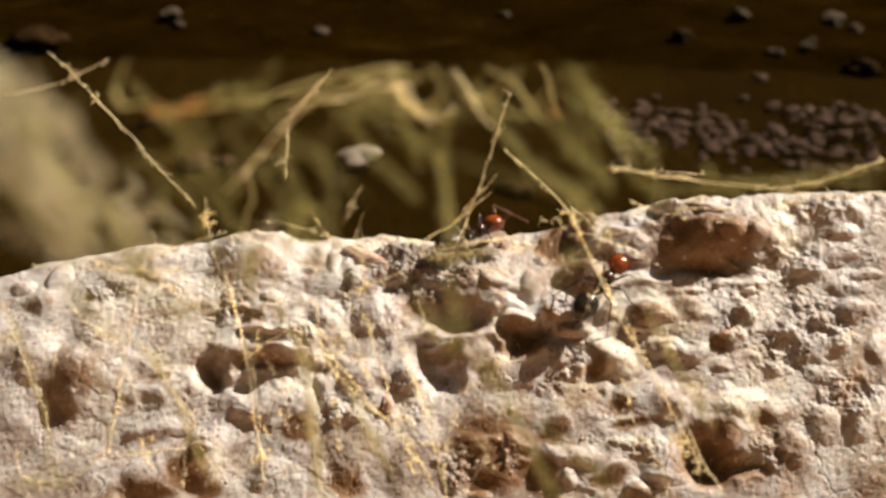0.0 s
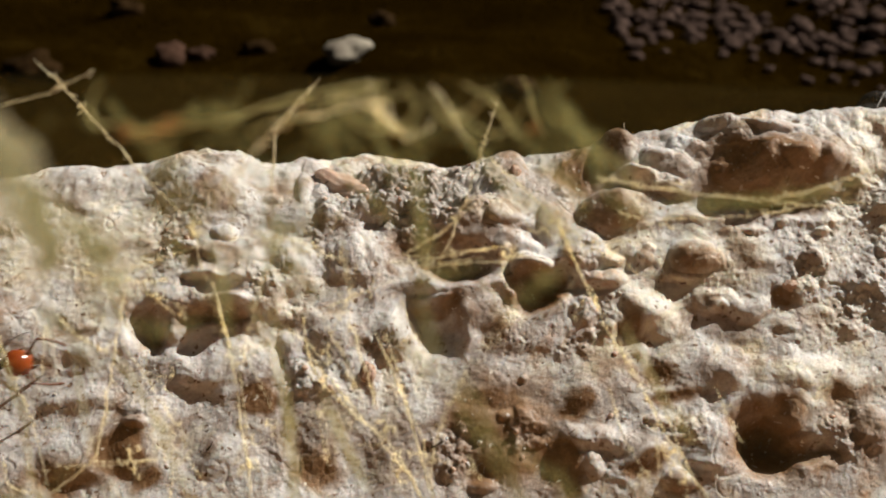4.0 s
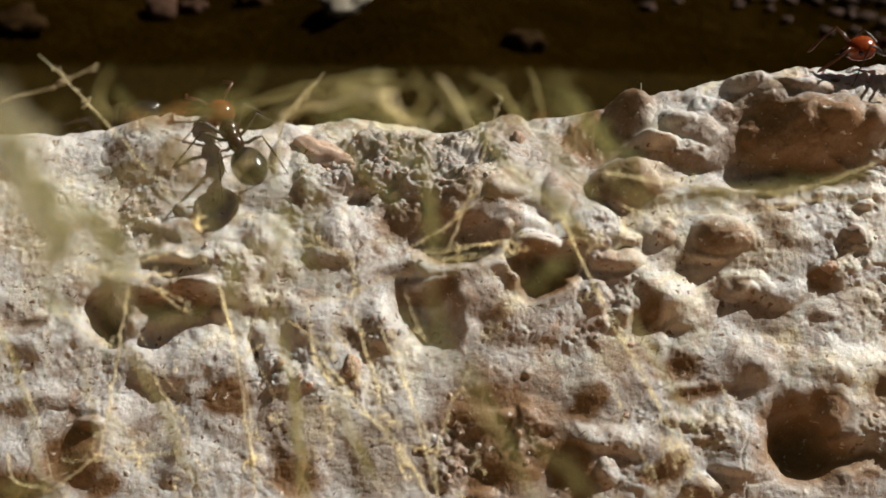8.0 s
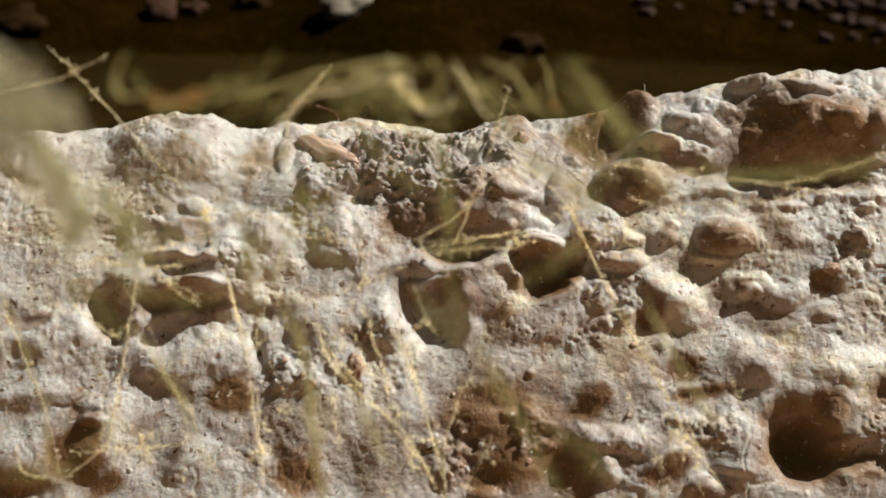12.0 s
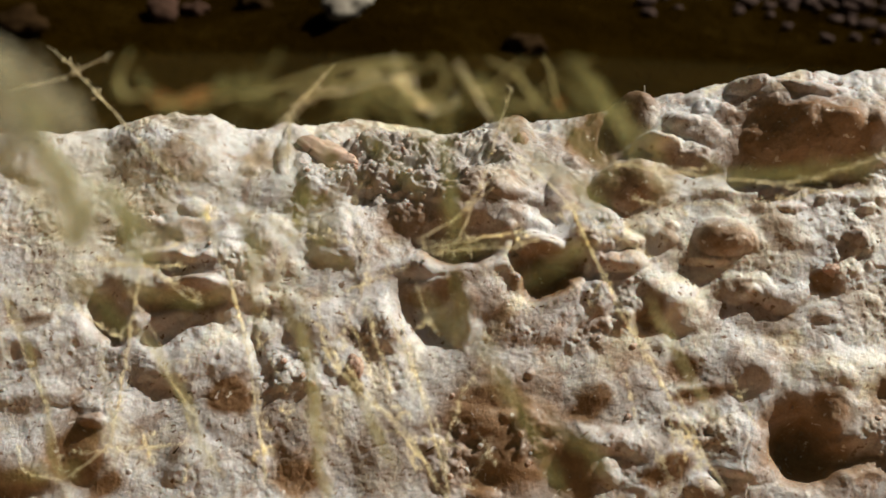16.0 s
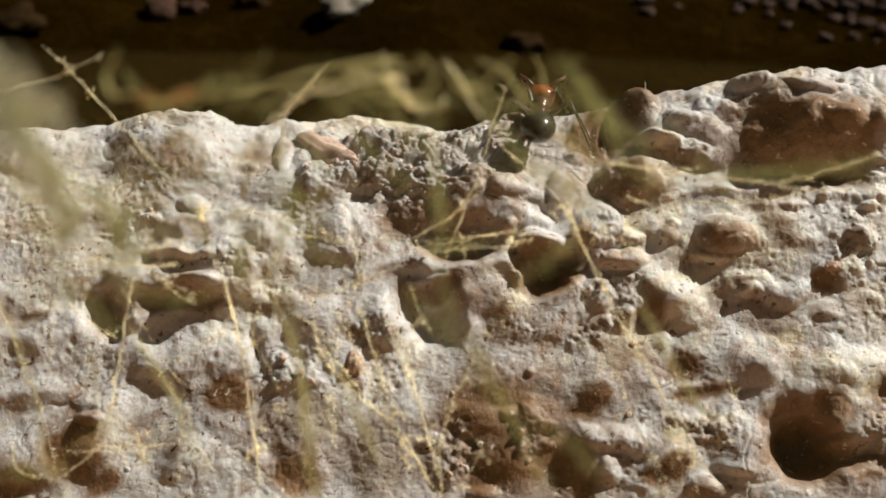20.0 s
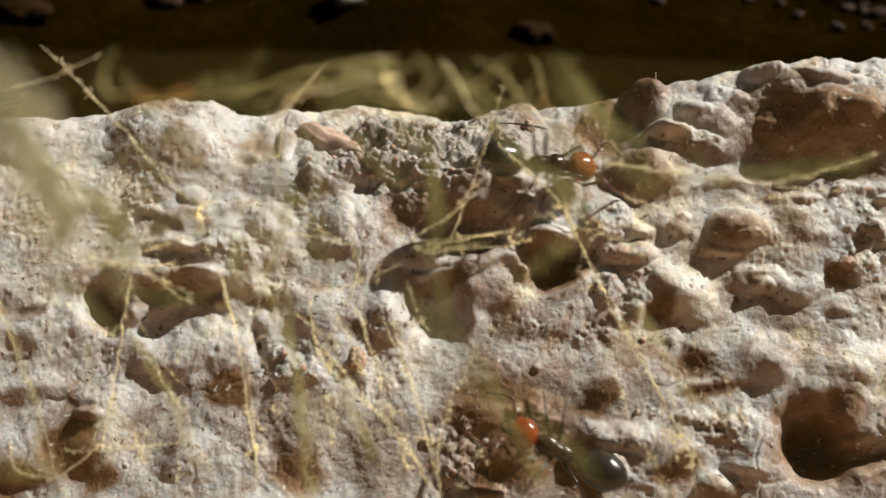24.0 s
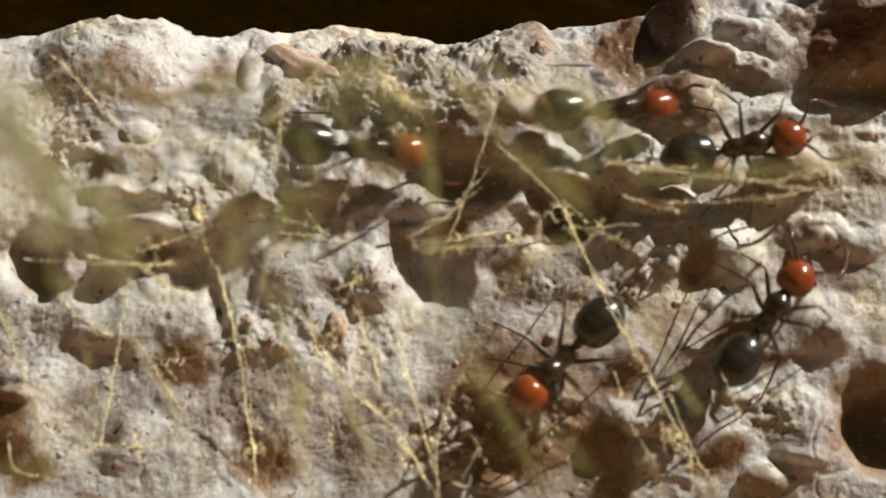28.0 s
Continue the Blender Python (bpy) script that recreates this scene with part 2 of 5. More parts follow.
def stone_base(u, s):
    """The unworn face at (u, s), and the way out of it, as arrays of millimetres."""
    cy = sum(np.interp(u + k, CREST_U, CREST_Y) for k in (-0.9, -0.45, 0, 0.45, 0.9)) / 5
    cz = sum(np.interp(u + k, CREST_U, CREST_Z) for k in (-0.7, -0.35, 0, 0.35, 0.7)) / 5
    knee = np.minimum((cy - 3.2) * UPHILL[1] + (cz - 3.4) * UPHILL[2], 6.5)
    ky, kz = knee * UPHILL[1], knee * UPHILL[2]
    bend = np.hypot(cy - ky, cz - kz)
    my, mz = ky + UPHILL[1] * bend * 0.42, kz + UPHILL[2] * bend * 0.42
    q = np.clip((s - knee) / (bend * 1.08), 0, 1)
    a, b, c = (1 - q) ** 2, 2 * q * (1 - q), q * q
    y = np.where(s < knee, s * UPHILL[1], a * ky + b * my + c * cy)
    z = np.where(s < knee, s * UPHILL[2], a * kz + b * mz + c * cz)
    ty = np.where(s < knee, UPHILL[1], (1 - q) * (my - ky) + q * (cy - my))
    tz = np.where(s < knee, UPHILL[2], (1 - q) * (mz - kz) + q * (cz - mz))
    size = np.hypot(ty, tz)
    ty, tz = ty / size, tz / size
    past = np.clip(s - knee - bend * 1.08, 0, None)
    turn = np.minimum(past / BACK, BACK_TURN)
    drop = np.clip(past - BACK * BACK_TURN, 0, None)
    sin, cos = np.sin(turn), np.cos(turn)
    y = y + ty * (BACK * sin + drop * math.cos(BACK_TURN) * (drop > 0)) + tz * (BACK * (1 - cos) + drop * math.sin(BACK_TURN))
    z = z + tz * (BACK * sin + drop * math.cos(BACK_TURN) * (drop > 0)) - ty * (BACK * (1 - cos) + drop * math.sin(BACK_TURN))
    ny, nz = -tz * cos + ty * sin, ty * cos + tz * sin
    place = np.stack([u + 0 * y, y, z], -1)
    return place, np.stack([0 * y, ny, nz], -1)


def axis(parts):
    return np.concatenate([np.arange(a, b, step) for a, b, step in parts])


us = axis([(-120, -40, 4.0), (-40, -25, 0.25), (-25, 30, 0.056), (30, 45, 0.25), (45, 121, 4.0)])
ss = axis([(-48, -20, 2.0), (-20, -10, 0.2), (-10, 15.5, 0.058), (15.5, 20, 0.2), (20, 60, 3.0)])
U, S = np.meshgrid(us, ss)
H = np.zeros_like(U)
CORE_AND_SHADE = np.zeros_like(U)
WARP_U, WARP_S = fractal(U, S, 1.5, 3, 11, 0.4) * 1.0, fractal(U, S, 1.5, 3, 21, 0.4) * 1.0


def reach(u, s, ru, rs, turn, warp):
    c, d = math.cos(radians(turn)), math.sin(radians(turn))
    x, y = U + WARP_U * warp - u, S + WARP_S * warp - s
    return np.sqrt(((x * c + y * d) / ru) ** 2 + ((y * c - x * d) / rs) ** 2)


# ---- the tools that shape it ----
def swell(u, s, ru, rs, height, turn=0):
    """A broad rounded rise of the stone."""
    global H
    d = reach(u, s, ru * 1.25, rs * 1.25, turn, min(1.0, ru * 0.4))
    H = H + height * np.clip(1 - d * d, 0, 1) ** 1.6


def boss(u, s, ru, rs, height, turn=0):
    """A steep-sided dome of the stone."""
    global H
    d = reach(u, s, ru, rs, turn, min(0.7, 0.15 + ru * 0.25))
    H = H + height * np.clip(1 - d * d, 0, 1) ** 0.95


def core_and_shade(u, s, ru, rs, amount, turn=0):
    """Where the stone is brown: its reddish heart through the pale crust, and hollows tinted for their shade."""
    global CORE_AND_SHADE
    CORE_AND_SHADE = np.maximum(CORE_AND_SHADE, amount * np.clip((1.45 - reach(u, s, ru, rs, turn, 1.0)) / 0.8, 0, 1))


def dent(u, s, ru, rs, depth, turn=0, steep=2.2):
    """A hollow weathered in under a lump: a rounded floor, and a face that climbs towards the sun's side and eases off beyond."""
    global H
    c, d = math.cos(radians(turn)), math.sin(radians(turn))
    warp = min(0.75, 0.2 + ru * 0.25)
    x, y = U + WARP_U * warp - u, S + WARP_S * warp - s
    x, y = (x * c + y * d) / ru, (y * c - x * d) / rs
    ex, ey = (0.69 * c + 0.72 * d) / ru, (0.72 * c - 0.69 * d) / rs
    size = math.hypot(ex, ey)
    along, across = (x * ex + y * ey) / size, (y * ex - x * ey) / size
    q = np.clip((along + (0.2 if steep > 3 else 0.75)) / (0.85 if steep > 3 else 1.4), 0, 1)
    climb = q * q * (3 - 2 * q) * np.exp(-((np.clip(along - 0.65, 0, None) / 1.5) ** 2))
    climb = climb * np.clip(1 - (across / 1.4) ** 2, 0, 1) ** 1.3
    H = H + depth * (0.75 * climb - 0.27 * np.exp(-0.9 * np.hypot(x, y) ** steep))


def hole(u, s, ru, rs, depth, turn=0, steep=4):
    """A steep-walled pit."""
    global H
    H = H - depth * np.exp(-0.9 * reach(u, s, ru, rs, turn, min(0.75, 0.2 + ru * 0.25)) ** steep)


def ridge(height, width, *way):
    """A rounded rib of the stone along a way of (u, s)."""
    global H
    best = np.full_like(U, 1e9)
    x, y = U + WARP_U * 0.4, S + WARP_S * 0.4
    for (a, b), (c, d) in zip(way, way[1:]):
        q = np.clip(((x - a) * (c - a) + (y - b) * (d - b)) / ((c - a) ** 2 + (d - b) ** 2), 0, 1)
        best = np.minimum(best, np.hypot(x - a - q * (c - a), y - b - q * (d - b)))
    H = H + height * np.exp(-((best / width) ** 2))


# the left of the face
swell(-9.2, 7.6, 3.64, 1.49, 0.35)
swell(-15.2, 7.9, 2.59, 1.16, 0.4)
swell(-6.7, 2.5, 2.81, 2.04, 0.9)
swell(-5.1, 6.0, 1.20, 1.34, 0.25)
swell(-13.4, -0.9, 2.76, 1.40, 0.4)
swell(-2.7, -3.0, 2.05, 2.74, 0.4)
swell(-8.0, -1.8, 2.52, 1.38, 0.5)
dent(-11.2, 7.8, 0.67, 0.24, 0.05)
dent(-8.6, 6.3, 0.80, 0.27, 0.13, -20)
dent(-7.6, 6.2, 0.60, 0.40, 0.13)
dent(-9.8, 5.1, 0.62, 0.63, 0.17)
dent(-9.3, 3.6, 0.89, 0.47, 0.38)
dent(-7.7, 4.1, 0.90, 0.40, 0.34, 8)
boss(-9.8, 4.3, 0.47, 0.36, 0.22)
boss(-8.0, 5.0, 0.75, 0.50, 0.34)
swell(-8.5, 2.8, 1.76, 0.34, 0.4)
dent(-11.2, 3.5, 0.56, 0.71, 0.17)
dent(-10.7, 5.0, 0.33, 0.64, 0.15)
dent(-14.2, 5.7, 0.53, 0.64, 0.15)
dent(-15.7, 6.6, 0.94, 0.56, 0.23)
dent(-6.0, 7.0, 0.43, 0.27, 0.29)
dent(-3.5, 5.7, 0.57, 0.81, 0.46)
boss(-4.5, 7.9, 0.44, 1.42, 0.3)
dent(-5.6, 8.3, 0.25, 0.88, 0.13)
boss(-4.8, 3.6, 0.85, 0.97, 0.26)
dent(-6.0, 2.3, 0.47, 0.53, 0.23)
dent(-2.4, 2.8, 0.84, 0.39, 0.17, -15)
boss(-2.1, 4.0, 0.71, 0.83, 0.3)
dent(-11.4, 0.3, 1.07, 1.04, 0.92, -35, 4)
hole(-11.4, 0.2, 1.02, 1.03, 0.6, -35, 3)
core_and_shade(-11.4, 0.3, 1.16, 1.18, 0.7)
dent(-10.7, -0.9, 0.32, 0.42, 0.29)
dent(-8.6, 0.8, 1.95, 0.57, 0.73, 0, 4)
boss(-7.5, 1.5, 1.02, 0.33, 0.52)
dent(-5.2, -1.1, 0.46, 0.65, 0.42, 0, 4)
dent(-4.8, 0.2, 0.97, 0.42, 0.33, 10)
dent(-6.4, -3.5, 1.09, 0.64, 0.2)
dent(-12.6, 4.4, 0.85, 0.42, 0.1)
dent(-14.3, 0.1, 0.56, 0.28, 0.15)
dent(-13.1, -1.1, 0.60, 0.37, 0.1)
dent(-15.3, 0.6, 0.70, 0.47, 0.17)
dent(-12.1, -5.5, 1.17, 1.25, 0.73, 40, 3)
boss(-11.7, -4.2, 0.73, 0.34, 0.38)
dent(-14.6, -6.6, 1.79, 0.93, 0.56)
dent(-10.8, -6.7, 0.72, 0.57, 0.21)
dent(-3.4, -6.2, 1.03, 0.93, 0.45)
dent(-5.4, -6.0, 0.40, 0.71, 0.14)
swell(-7.6, -5.9, 1.35, 0.89, 0.35)
swell(-2.8, -0.0, 1.39, 0.94, 0.35)
core_and_shade(-11.2, 7.8, 0.78, 0.37, 0.6)
core_and_shade(-8.5, 6.3, 0.94, 0.48, 0.5)
core_and_shade(-9.2, 3.6, 1.03, 0.57, 0.7)
core_and_shade(-7.7, 4.1, 0.94, 0.40, 0.6)
core_and_shade(-8.6, 0.8, 1.86, 0.71, 0.7)
core_and_shade(-6.4, -3.5, 1.14, 0.73, 0.95)
core_and_shade(-12.1, -5.4, 1.24, 1.11, 0.95)
core_and_shade(-11.8, -4.2, 0.73, 0.27, 0.6)
core_and_shade(-14.6, -6.6, 2.02, 1.01, 0.9)
core_and_shade(-10.8, -6.7, 0.76, 0.62, 0.85)
core_and_shade(-3.4, -6.2, 1.17, 1.02, 0.9)
core_and_shade(-14.3, 0.1, 0.60, 0.33, 0.6)
core_and_shade(-3.5, 5.7, 0.48, 0.68, 0.5)
core_and_shade(-9.3, -4.4, 0.54, 0.32, 0.5)
core_and_shade(-4.8, 0.2, 0.93, 0.38, 0.5)
core_and_shade(-8.3, -5.5, 0.36, 0.27, 0.4)
core_and_shade(-14.2, 5.7, 0.57, 0.64, 0.4)
core_and_shade(-15.7, 6.6, 1.03, 0.56, 0.4)
core_and_shade(-12.6, 4.4, 0.95, 0.48, 0.45)
core_and_shade(-9.6, 9.3, 2.38, 0.46, 0.5)
ridge(0.22, 0.5, (-15.5, -3.2), (-13.9, -3.0), (-12.1, -3.2), (-11.0, -3.8))
ridge(0.08, 0.45, (-13.0, -0.0), (-12.0, -0.7), (-10.7, -1.5))
ridge(0.3, 0.5, (-10.0, -0.0), (-8.4, 0.2), (-6.5, 0.3))
# the middle
swell(0.2, -0.2, 1.02, 1.03, 0.45)
swell(6.9, 0.1, 2.78, 1.41, 0.2)
swell(-1.5, 3.6, 1.65, 1.21, 0.4)
dent(1.0, 5.8, 0.71, 0.61, 0.23, 20)
dent(0.7, 4.2, 1.04, 0.63, 0.4, -20)
dent(3.0, 4.0, 1.84, 1.41, 0.92, -8, 4)
hole(3.1, 3.4, 1.41, 0.87, 0.5)
dent(2.0, 8.5, 0.37, 0.63, 0.34)
dent(-0.6, 7.7, 0.48, 0.35, 0.17)
dent(3.7, 6.9, 0.48, 0.57, 0.17)
dent(4.4, 5.7, 0.52, 1.15, 0.21, 15)
boss(5.4, 10.1, 1.11, 2.98, 0.38)
dent(5.7, 9.4, 0.45, 1.30, 0.15)
boss(5.2, 5.7, 0.85, 0.68, 0.34)
boss(5.8, 4.1, 1.18, 0.73, 0.38)
boss(7.3, 5.6, 0.62, 1.40, 0.41)
dent(6.3, 4.8, 0.43, 0.40, 0.25)
boss(6.4, 3.1, 0.94, 0.63, 0.6)
boss(5.2, 3.8, 0.33, 0.29, 0.19)
dent(7.1, 2.3, 1.82, 0.81, 0.99, 32, 4)
hole(7.1, 2.2, 1.54, 0.67, 0.9, 32)
dent(8.1, 3.3, 0.61, 0.63, 0.38, 45)
dent(1.9, 0.3, 1.30, 1.32, 0.99, 15, 5)
hole(1.9, 0.3, 1.07, 1.08, 0.6, 15)
dent(3.9, 0.4, 0.79, 0.57, 0.17, -10)
dent(2.7, -0.7, 0.60, 0.51, 0.29)
boss(1.8, 1.6, 0.93, 0.24, 0.22)
dent(-1.5, -0.4, 0.51, 0.89, 0.23, 10)
dent(-1.3, -2.8, 0.46, 0.78, 0.25, 30)
dent(-2.1, -2.4, 0.55, 0.60, 0.11)
dent(0.2, -1.8, 0.46, 0.32, 0.1)
dent(4.1, -3.0, 1.19, 0.64, 0.28)
dent(6.1, -4.3, 1.00, 0.45, 0.28)
dent(4.5, -6.2, 1.17, 0.89, 0.45)
dent(7.5, -6.1, 1.08, 1.24, 0.5)
dent(8.2, -3.5, 1.05, 0.59, 0.39, 5, 3)
dent(6.4, -3.0, 0.82, 0.32, 0.12)
dent(3.2, -4.5, 0.77, 0.54, 0.11)
dent(5.8, -2.4, 0.18, 0.18, 0.25, 0, 4)
dent(1.6, -5.3, 0.32, 0.18, 0.18)
boss(6.2, -4.9, 0.90, 0.49, 0.26, -20)
boss(4.1, -7.0, 0.76, 0.31, 0.3)
boss(5.0, -3.8, 0.50, 0.32, 0.19)
boss(3.4, -5.4, 0.59, 0.31, 0.19)
swell(9.3, -4.8, 1.63, 0.58, 0.45)
boss(9.1, -6.1, 0.49, 0.71, 0.34)
dent(9.9, -6.8, 0.58, 0.31, 0.14)
core_and_shade(0.7, 4.4, 1.23, 0.83, 0.7)
core_and_shade(3.0, 3.7, 1.65, 1.46, 0.75)
core_and_shade(5.4, 10.9, 1.03, 1.77, 0.6)
core_and_shade(5.8, 5.1, 0.62, 0.87, 0.45)
core_and_shade(1.9, 1.1, 1.30, 0.66, 0.85)
core_and_shade(3.9, 0.5, 1.02, 0.71, 0.55)
core_and_shade(7.1, 2.2, 1.64, 0.81, 0.6)
core_and_shade(-1.5, -0.7, 0.51, 0.70, 0.6)
core_and_shade(-1.3, -2.9, 0.46, 0.68, 0.7)
core_and_shade(4.1, -3.2, 1.59, 1.37, 0.85)
core_and_shade(6.1, -3.9, 1.59, 1.13, 0.75)
core_and_shade(4.5, -6.2, 1.35, 1.02, 0.95)
core_and_shade(7.5, -6.1, 1.21, 1.33, 0.95)
core_and_shade(8.2, -3.5, 1.14, 0.68, 0.95)
core_and_shade(2.5, -5.2, 1.35, 1.56, 0.5)
core_and_shade(5.0, -4.8, 2.71, 2.47, 0.95)
core_and_shade(0.5, -5.7, 2.48, 1.56, 0.42)
core_and_shade(-4.0, -4.8, 1.81, 1.57, 0.4)
core_and_shade(9.1, -3.2, 1.59, 1.14, 0.45)
core_and_shade(5.9, 8.6, 1.47, 2.01, 0.55)
core_and_shade(4.2, 5.7, 1.19, 1.35, 0.6)
core_and_shade(8.7, 9.1, 1.52, 1.86, 0.8)
core_and_shade(7.5, 6.8, 0.96, 2.22, 0.5)
core_and_shade(7.1, 1.9, 1.40, 0.62, 0.9)
core_and_shade(3.2, -3.0, 1.37, 0.91, 0.5)
core_and_shade(-0.6, 7.1, 1.44, 1.19, 0.35)
core_and_shade(5.6, -1.1, 1.61, 0.60, 0.35)
ridge(0.3, 0.4, (1.5, 2.4), (2.5, 2.0), (3.9, 2.2), (5.0, 2.4), (5.7, 1.5), (7.0, 1.1), (7.9, 1.4))
ridge(0.3, 0.5, (-1.0, 1.9), (0.4, 2.5), (1.5, 2.4))
# the right of the face
swell(16.4, 3.4, 4.70, 1.94, 0.3)
swell(18.8, -1.9, 1.83, 0.92, 0.4)
swell(14.9, -1.8, 1.83, 1.01, 0.35)
swell(16.0, 1.2, 2.09, 0.66, 0.35)
swell(14.5, -5.4, 1.24, 1.23, 0.45)
swell(11.8, 1.0, 1.39, 0.95, 0.4)
boss(9.8, 2.5, 1.08, 0.53, 0.52)
boss(9.7, 3.5, 1.08, 0.48, 0.34)
boss(8.8, 1.0, 0.70, 0.81, 0.3)
dent(10.9, 0.4, 0.65, 0.75, 0.23, -30)
dent(12.3, -1.7, 0.78, 0.51, 0.38, 20)
dent(12.7, -2.9, 0.96, 0.32, 0.25, 5)
dent(11.2, -1.2, 0.32, 0.32, 0.17)
dent(12.3, -0.4, 0.46, 0.26, 0.21)
dent(13.0, -2.4, 0.32, 0.50, 0.11)
boss(14.1, 3.6, 1.32, 0.87, 0.45, -10)
dent(14.0, 3.2, 1.08, 0.63, 0.33)
boss(14.5, 3.1, 0.61, 0.39, 0.19)
dent(13.2, 2.5, 1.08, 0.31, 0.33, -8)
boss(11.7, 3.6, 0.47, 0.39, 0.34)
dent(11.0, 3.3, 0.28, 0.44, 0.25)
boss(12.0, 4.0, 0.33, 0.22, 0.22)
dent(16.1, 3.8, 0.56, 0.87, 0.23, 35)
dent(17.1, 3.2, 0.61, 0.29, 0.15)
dent(15.5, 4.8, 0.61, 0.32, 0.21, -15)
boss(17.0, 4.8, 0.61, 0.29, 0.22)
dent(17.7, 4.7, 0.43, 0.29, 0.13)
boss(19.7, 3.5, 0.45, 0.36, 0.34)
dent(19.2, 3.2, 0.33, 0.24, 0.13)
boss(18.3, 5.2, 0.33, 0.25, 0.22)
boss(20.3, 4.7, 0.47, 0.24, 0.22)
dent(18.4, 1.6, 0.75, 0.57, 0.29)
boss(15.1, 1.1, 0.51, 0.36, 0.3)
dent(14.6, 0.7, 0.37, 0.24, 0.13)
dent(17.9, -0.1, 0.46, 0.23, 0.21)
dent(16.7, -0.5, 0.69, 0.19, 0.06, -15)
dent(15.0, -0.2, 0.92, 0.28, 0.08, -15)
dent(17.8, -4.0, 1.13, 1.04, 0.53, 0, 3)
hole(16.9, -5.1, 1.22, 1.30, 1.9, 20, 3)
dent(16.3, -3.8, 0.59, 0.77, 0.25)
dent(19.1, -5.1, 1.22, 0.49, 0.59, 22, 3)
hole(18.5, -5.4, 1.13, 0.40, 0.5, 22, 2.2)
boss(17.9, -4.0, 0.82, 0.68, 0.22)
dent(11.2, -6.0, 0.94, 0.58, 0.45, 10)
boss(12.9, -6.8, 1.03, 0.48, 0.38)
dent(14.0, -6.2, 0.90, 0.20, 0.28, -5)
dent(10.9, -3.6, 0.50, 0.32, 0.11)
dent(11.3, -4.5, 0.59, 0.27, 0.12)
boss(11.8, -4.0, 0.45, 0.27, 0.19)
boss(12.5, -4.1, 0.50, 0.32, 0.19)
dent(9.4, -0.5, 0.60, 0.23, 0.1)
boss(9.9, 0.4, 0.46, 0.28, 0.19)
dent(10.3, -2.9, 0.59, 0.27, 0.09)
core_and_shade(14.1, 3.4, 1.27, 0.77, 0.75)
core_and_shade(11.7, 3.5, 0.47, 0.34, 0.7)
core_and_shade(16.2, 3.8, 0.56, 0.83, 0.6)
core_and_shade(17.1, 3.2, 0.56, 0.34, 0.5)
core_and_shade(15.5, 4.8, 0.61, 0.32, 0.5)
core_and_shade(19.7, 3.4, 0.42, 0.34, 0.7)
core_and_shade(18.4, 1.7, 0.79, 0.62, 0.9)
core_and_shade(15.1, 1.1, 0.46, 0.33, 0.7)
core_and_shade(10.9, 0.4, 0.65, 0.75, 0.8)
core_and_shade(12.3, -1.7, 0.78, 0.51, 0.9)
core_and_shade(12.7, -2.9, 1.00, 0.37, 0.85)
core_and_shade(17.2, -4.9, 1.81, 1.79, 1)
core_and_shade(19.0, -5.4, 1.26, 0.54, 0.8)
core_and_shade(11.2, -6.0, 0.99, 0.62, 0.95)
core_and_shade(13.0, -7.0, 0.89, 0.40, 0.6)
core_and_shade(15.7, 0.1, 0.93, 0.70, 0.45)
core_and_shade(15.1, -1.8, 1.38, 0.92, 0.4)
core_and_shade(11.3, -4.8, 0.90, 0.45, 0.5)
core_and_shade(16.9, -3.3, 0.91, 0.45, 0.6)
core_and_shade(17.9, -0.0, 0.46, 0.28, 0.5)
core_and_shade(9.8, 2.5, 0.94, 0.48, 0.3)
ridge(0.2, 0.6, (10.2, 2.2), (11.8, 1.0), (13.4, -0.4), (15.4, -1.8))
ridge(0.08, 0.5, (15.3, -2.9), (15.7, -4.1), (15.4, -5.4), (15.9, -6.3), (16.8, -6.8), (18.2, -6.3), (20.1, -5.2))
# the lumps and the brown boulder under the right crest
boss(10.2, 6.4, 1.50, 1.63, 0.75, -15)
dent(10.1, 6.0, 1.41, 1.50, 0.86, 0, 3)
boss(11.4, 8.0, 1.16, 0.55, 0.9, -12)
boss(10.8, 10.1, 1.03, 1.20, 0.68)
boss(12.6, 9.4, 0.73, 0.59, 0.38)
boss(13.5, 8.8, 1.35, 0.77, 0.52, -25)
dent(8.7, 9.5, 1.12, 1.37, 0.73)
dent(10.0, 9.2, 0.42, 0.61, 0.25)
dent(12.9, 7.1, 1.58, 0.49, 0.59)
boss(8.1, 8.0, 0.59, 0.58, 0.26)
dent(8.9, 5.0, 0.71, 0.97, 0.25)
dent(18.0, 7.4, 3.11, 1.34, 1.12, -4)
hole(18.0, 6.5, 3.10, 0.43, 0.4, 0, 2.2)
boss(18.1, 8.6, 2.89, 1.71, 0.68)
dent(17.0, 9.1, 2.15, 1.19, 0.86)
dent(20.0, 8.2, 1.45, 1.42, 0.59)
boss(19.2, 8.7, 0.68, 0.77, 0.38)
boss(18.3, 10.6, 1.52, 0.47, 0.6)
boss(20.8, 8.8, 0.68, 0.84, 0.38)
boss(14.2, 9.8, 0.94, 0.63, 0.38)
boss(15.7, 11.0, 0.91, 0.60, 0.38)
core_and_shade(10.3, 6.1, 1.45, 1.42, 0.8)
core_and_shade(10.8, 10.3, 0.98, 1.44, 0.7)
core_and_shade(13.5, 8.8, 1.25, 0.71, 0.65)
core_and_shade(8.7, 9.5, 1.17, 1.37, 0.95)
core_and_shade(12.9, 7.1, 1.44, 0.49, 0.8)
core_and_shade(17.9, 8.2, 3.12, 1.96, 1)
core_and_shade(10.0, 9.2, 0.46, 0.61, 0.8)
core_and_shade(19.7, 9.6, 0.98, 0.54, 0.5)
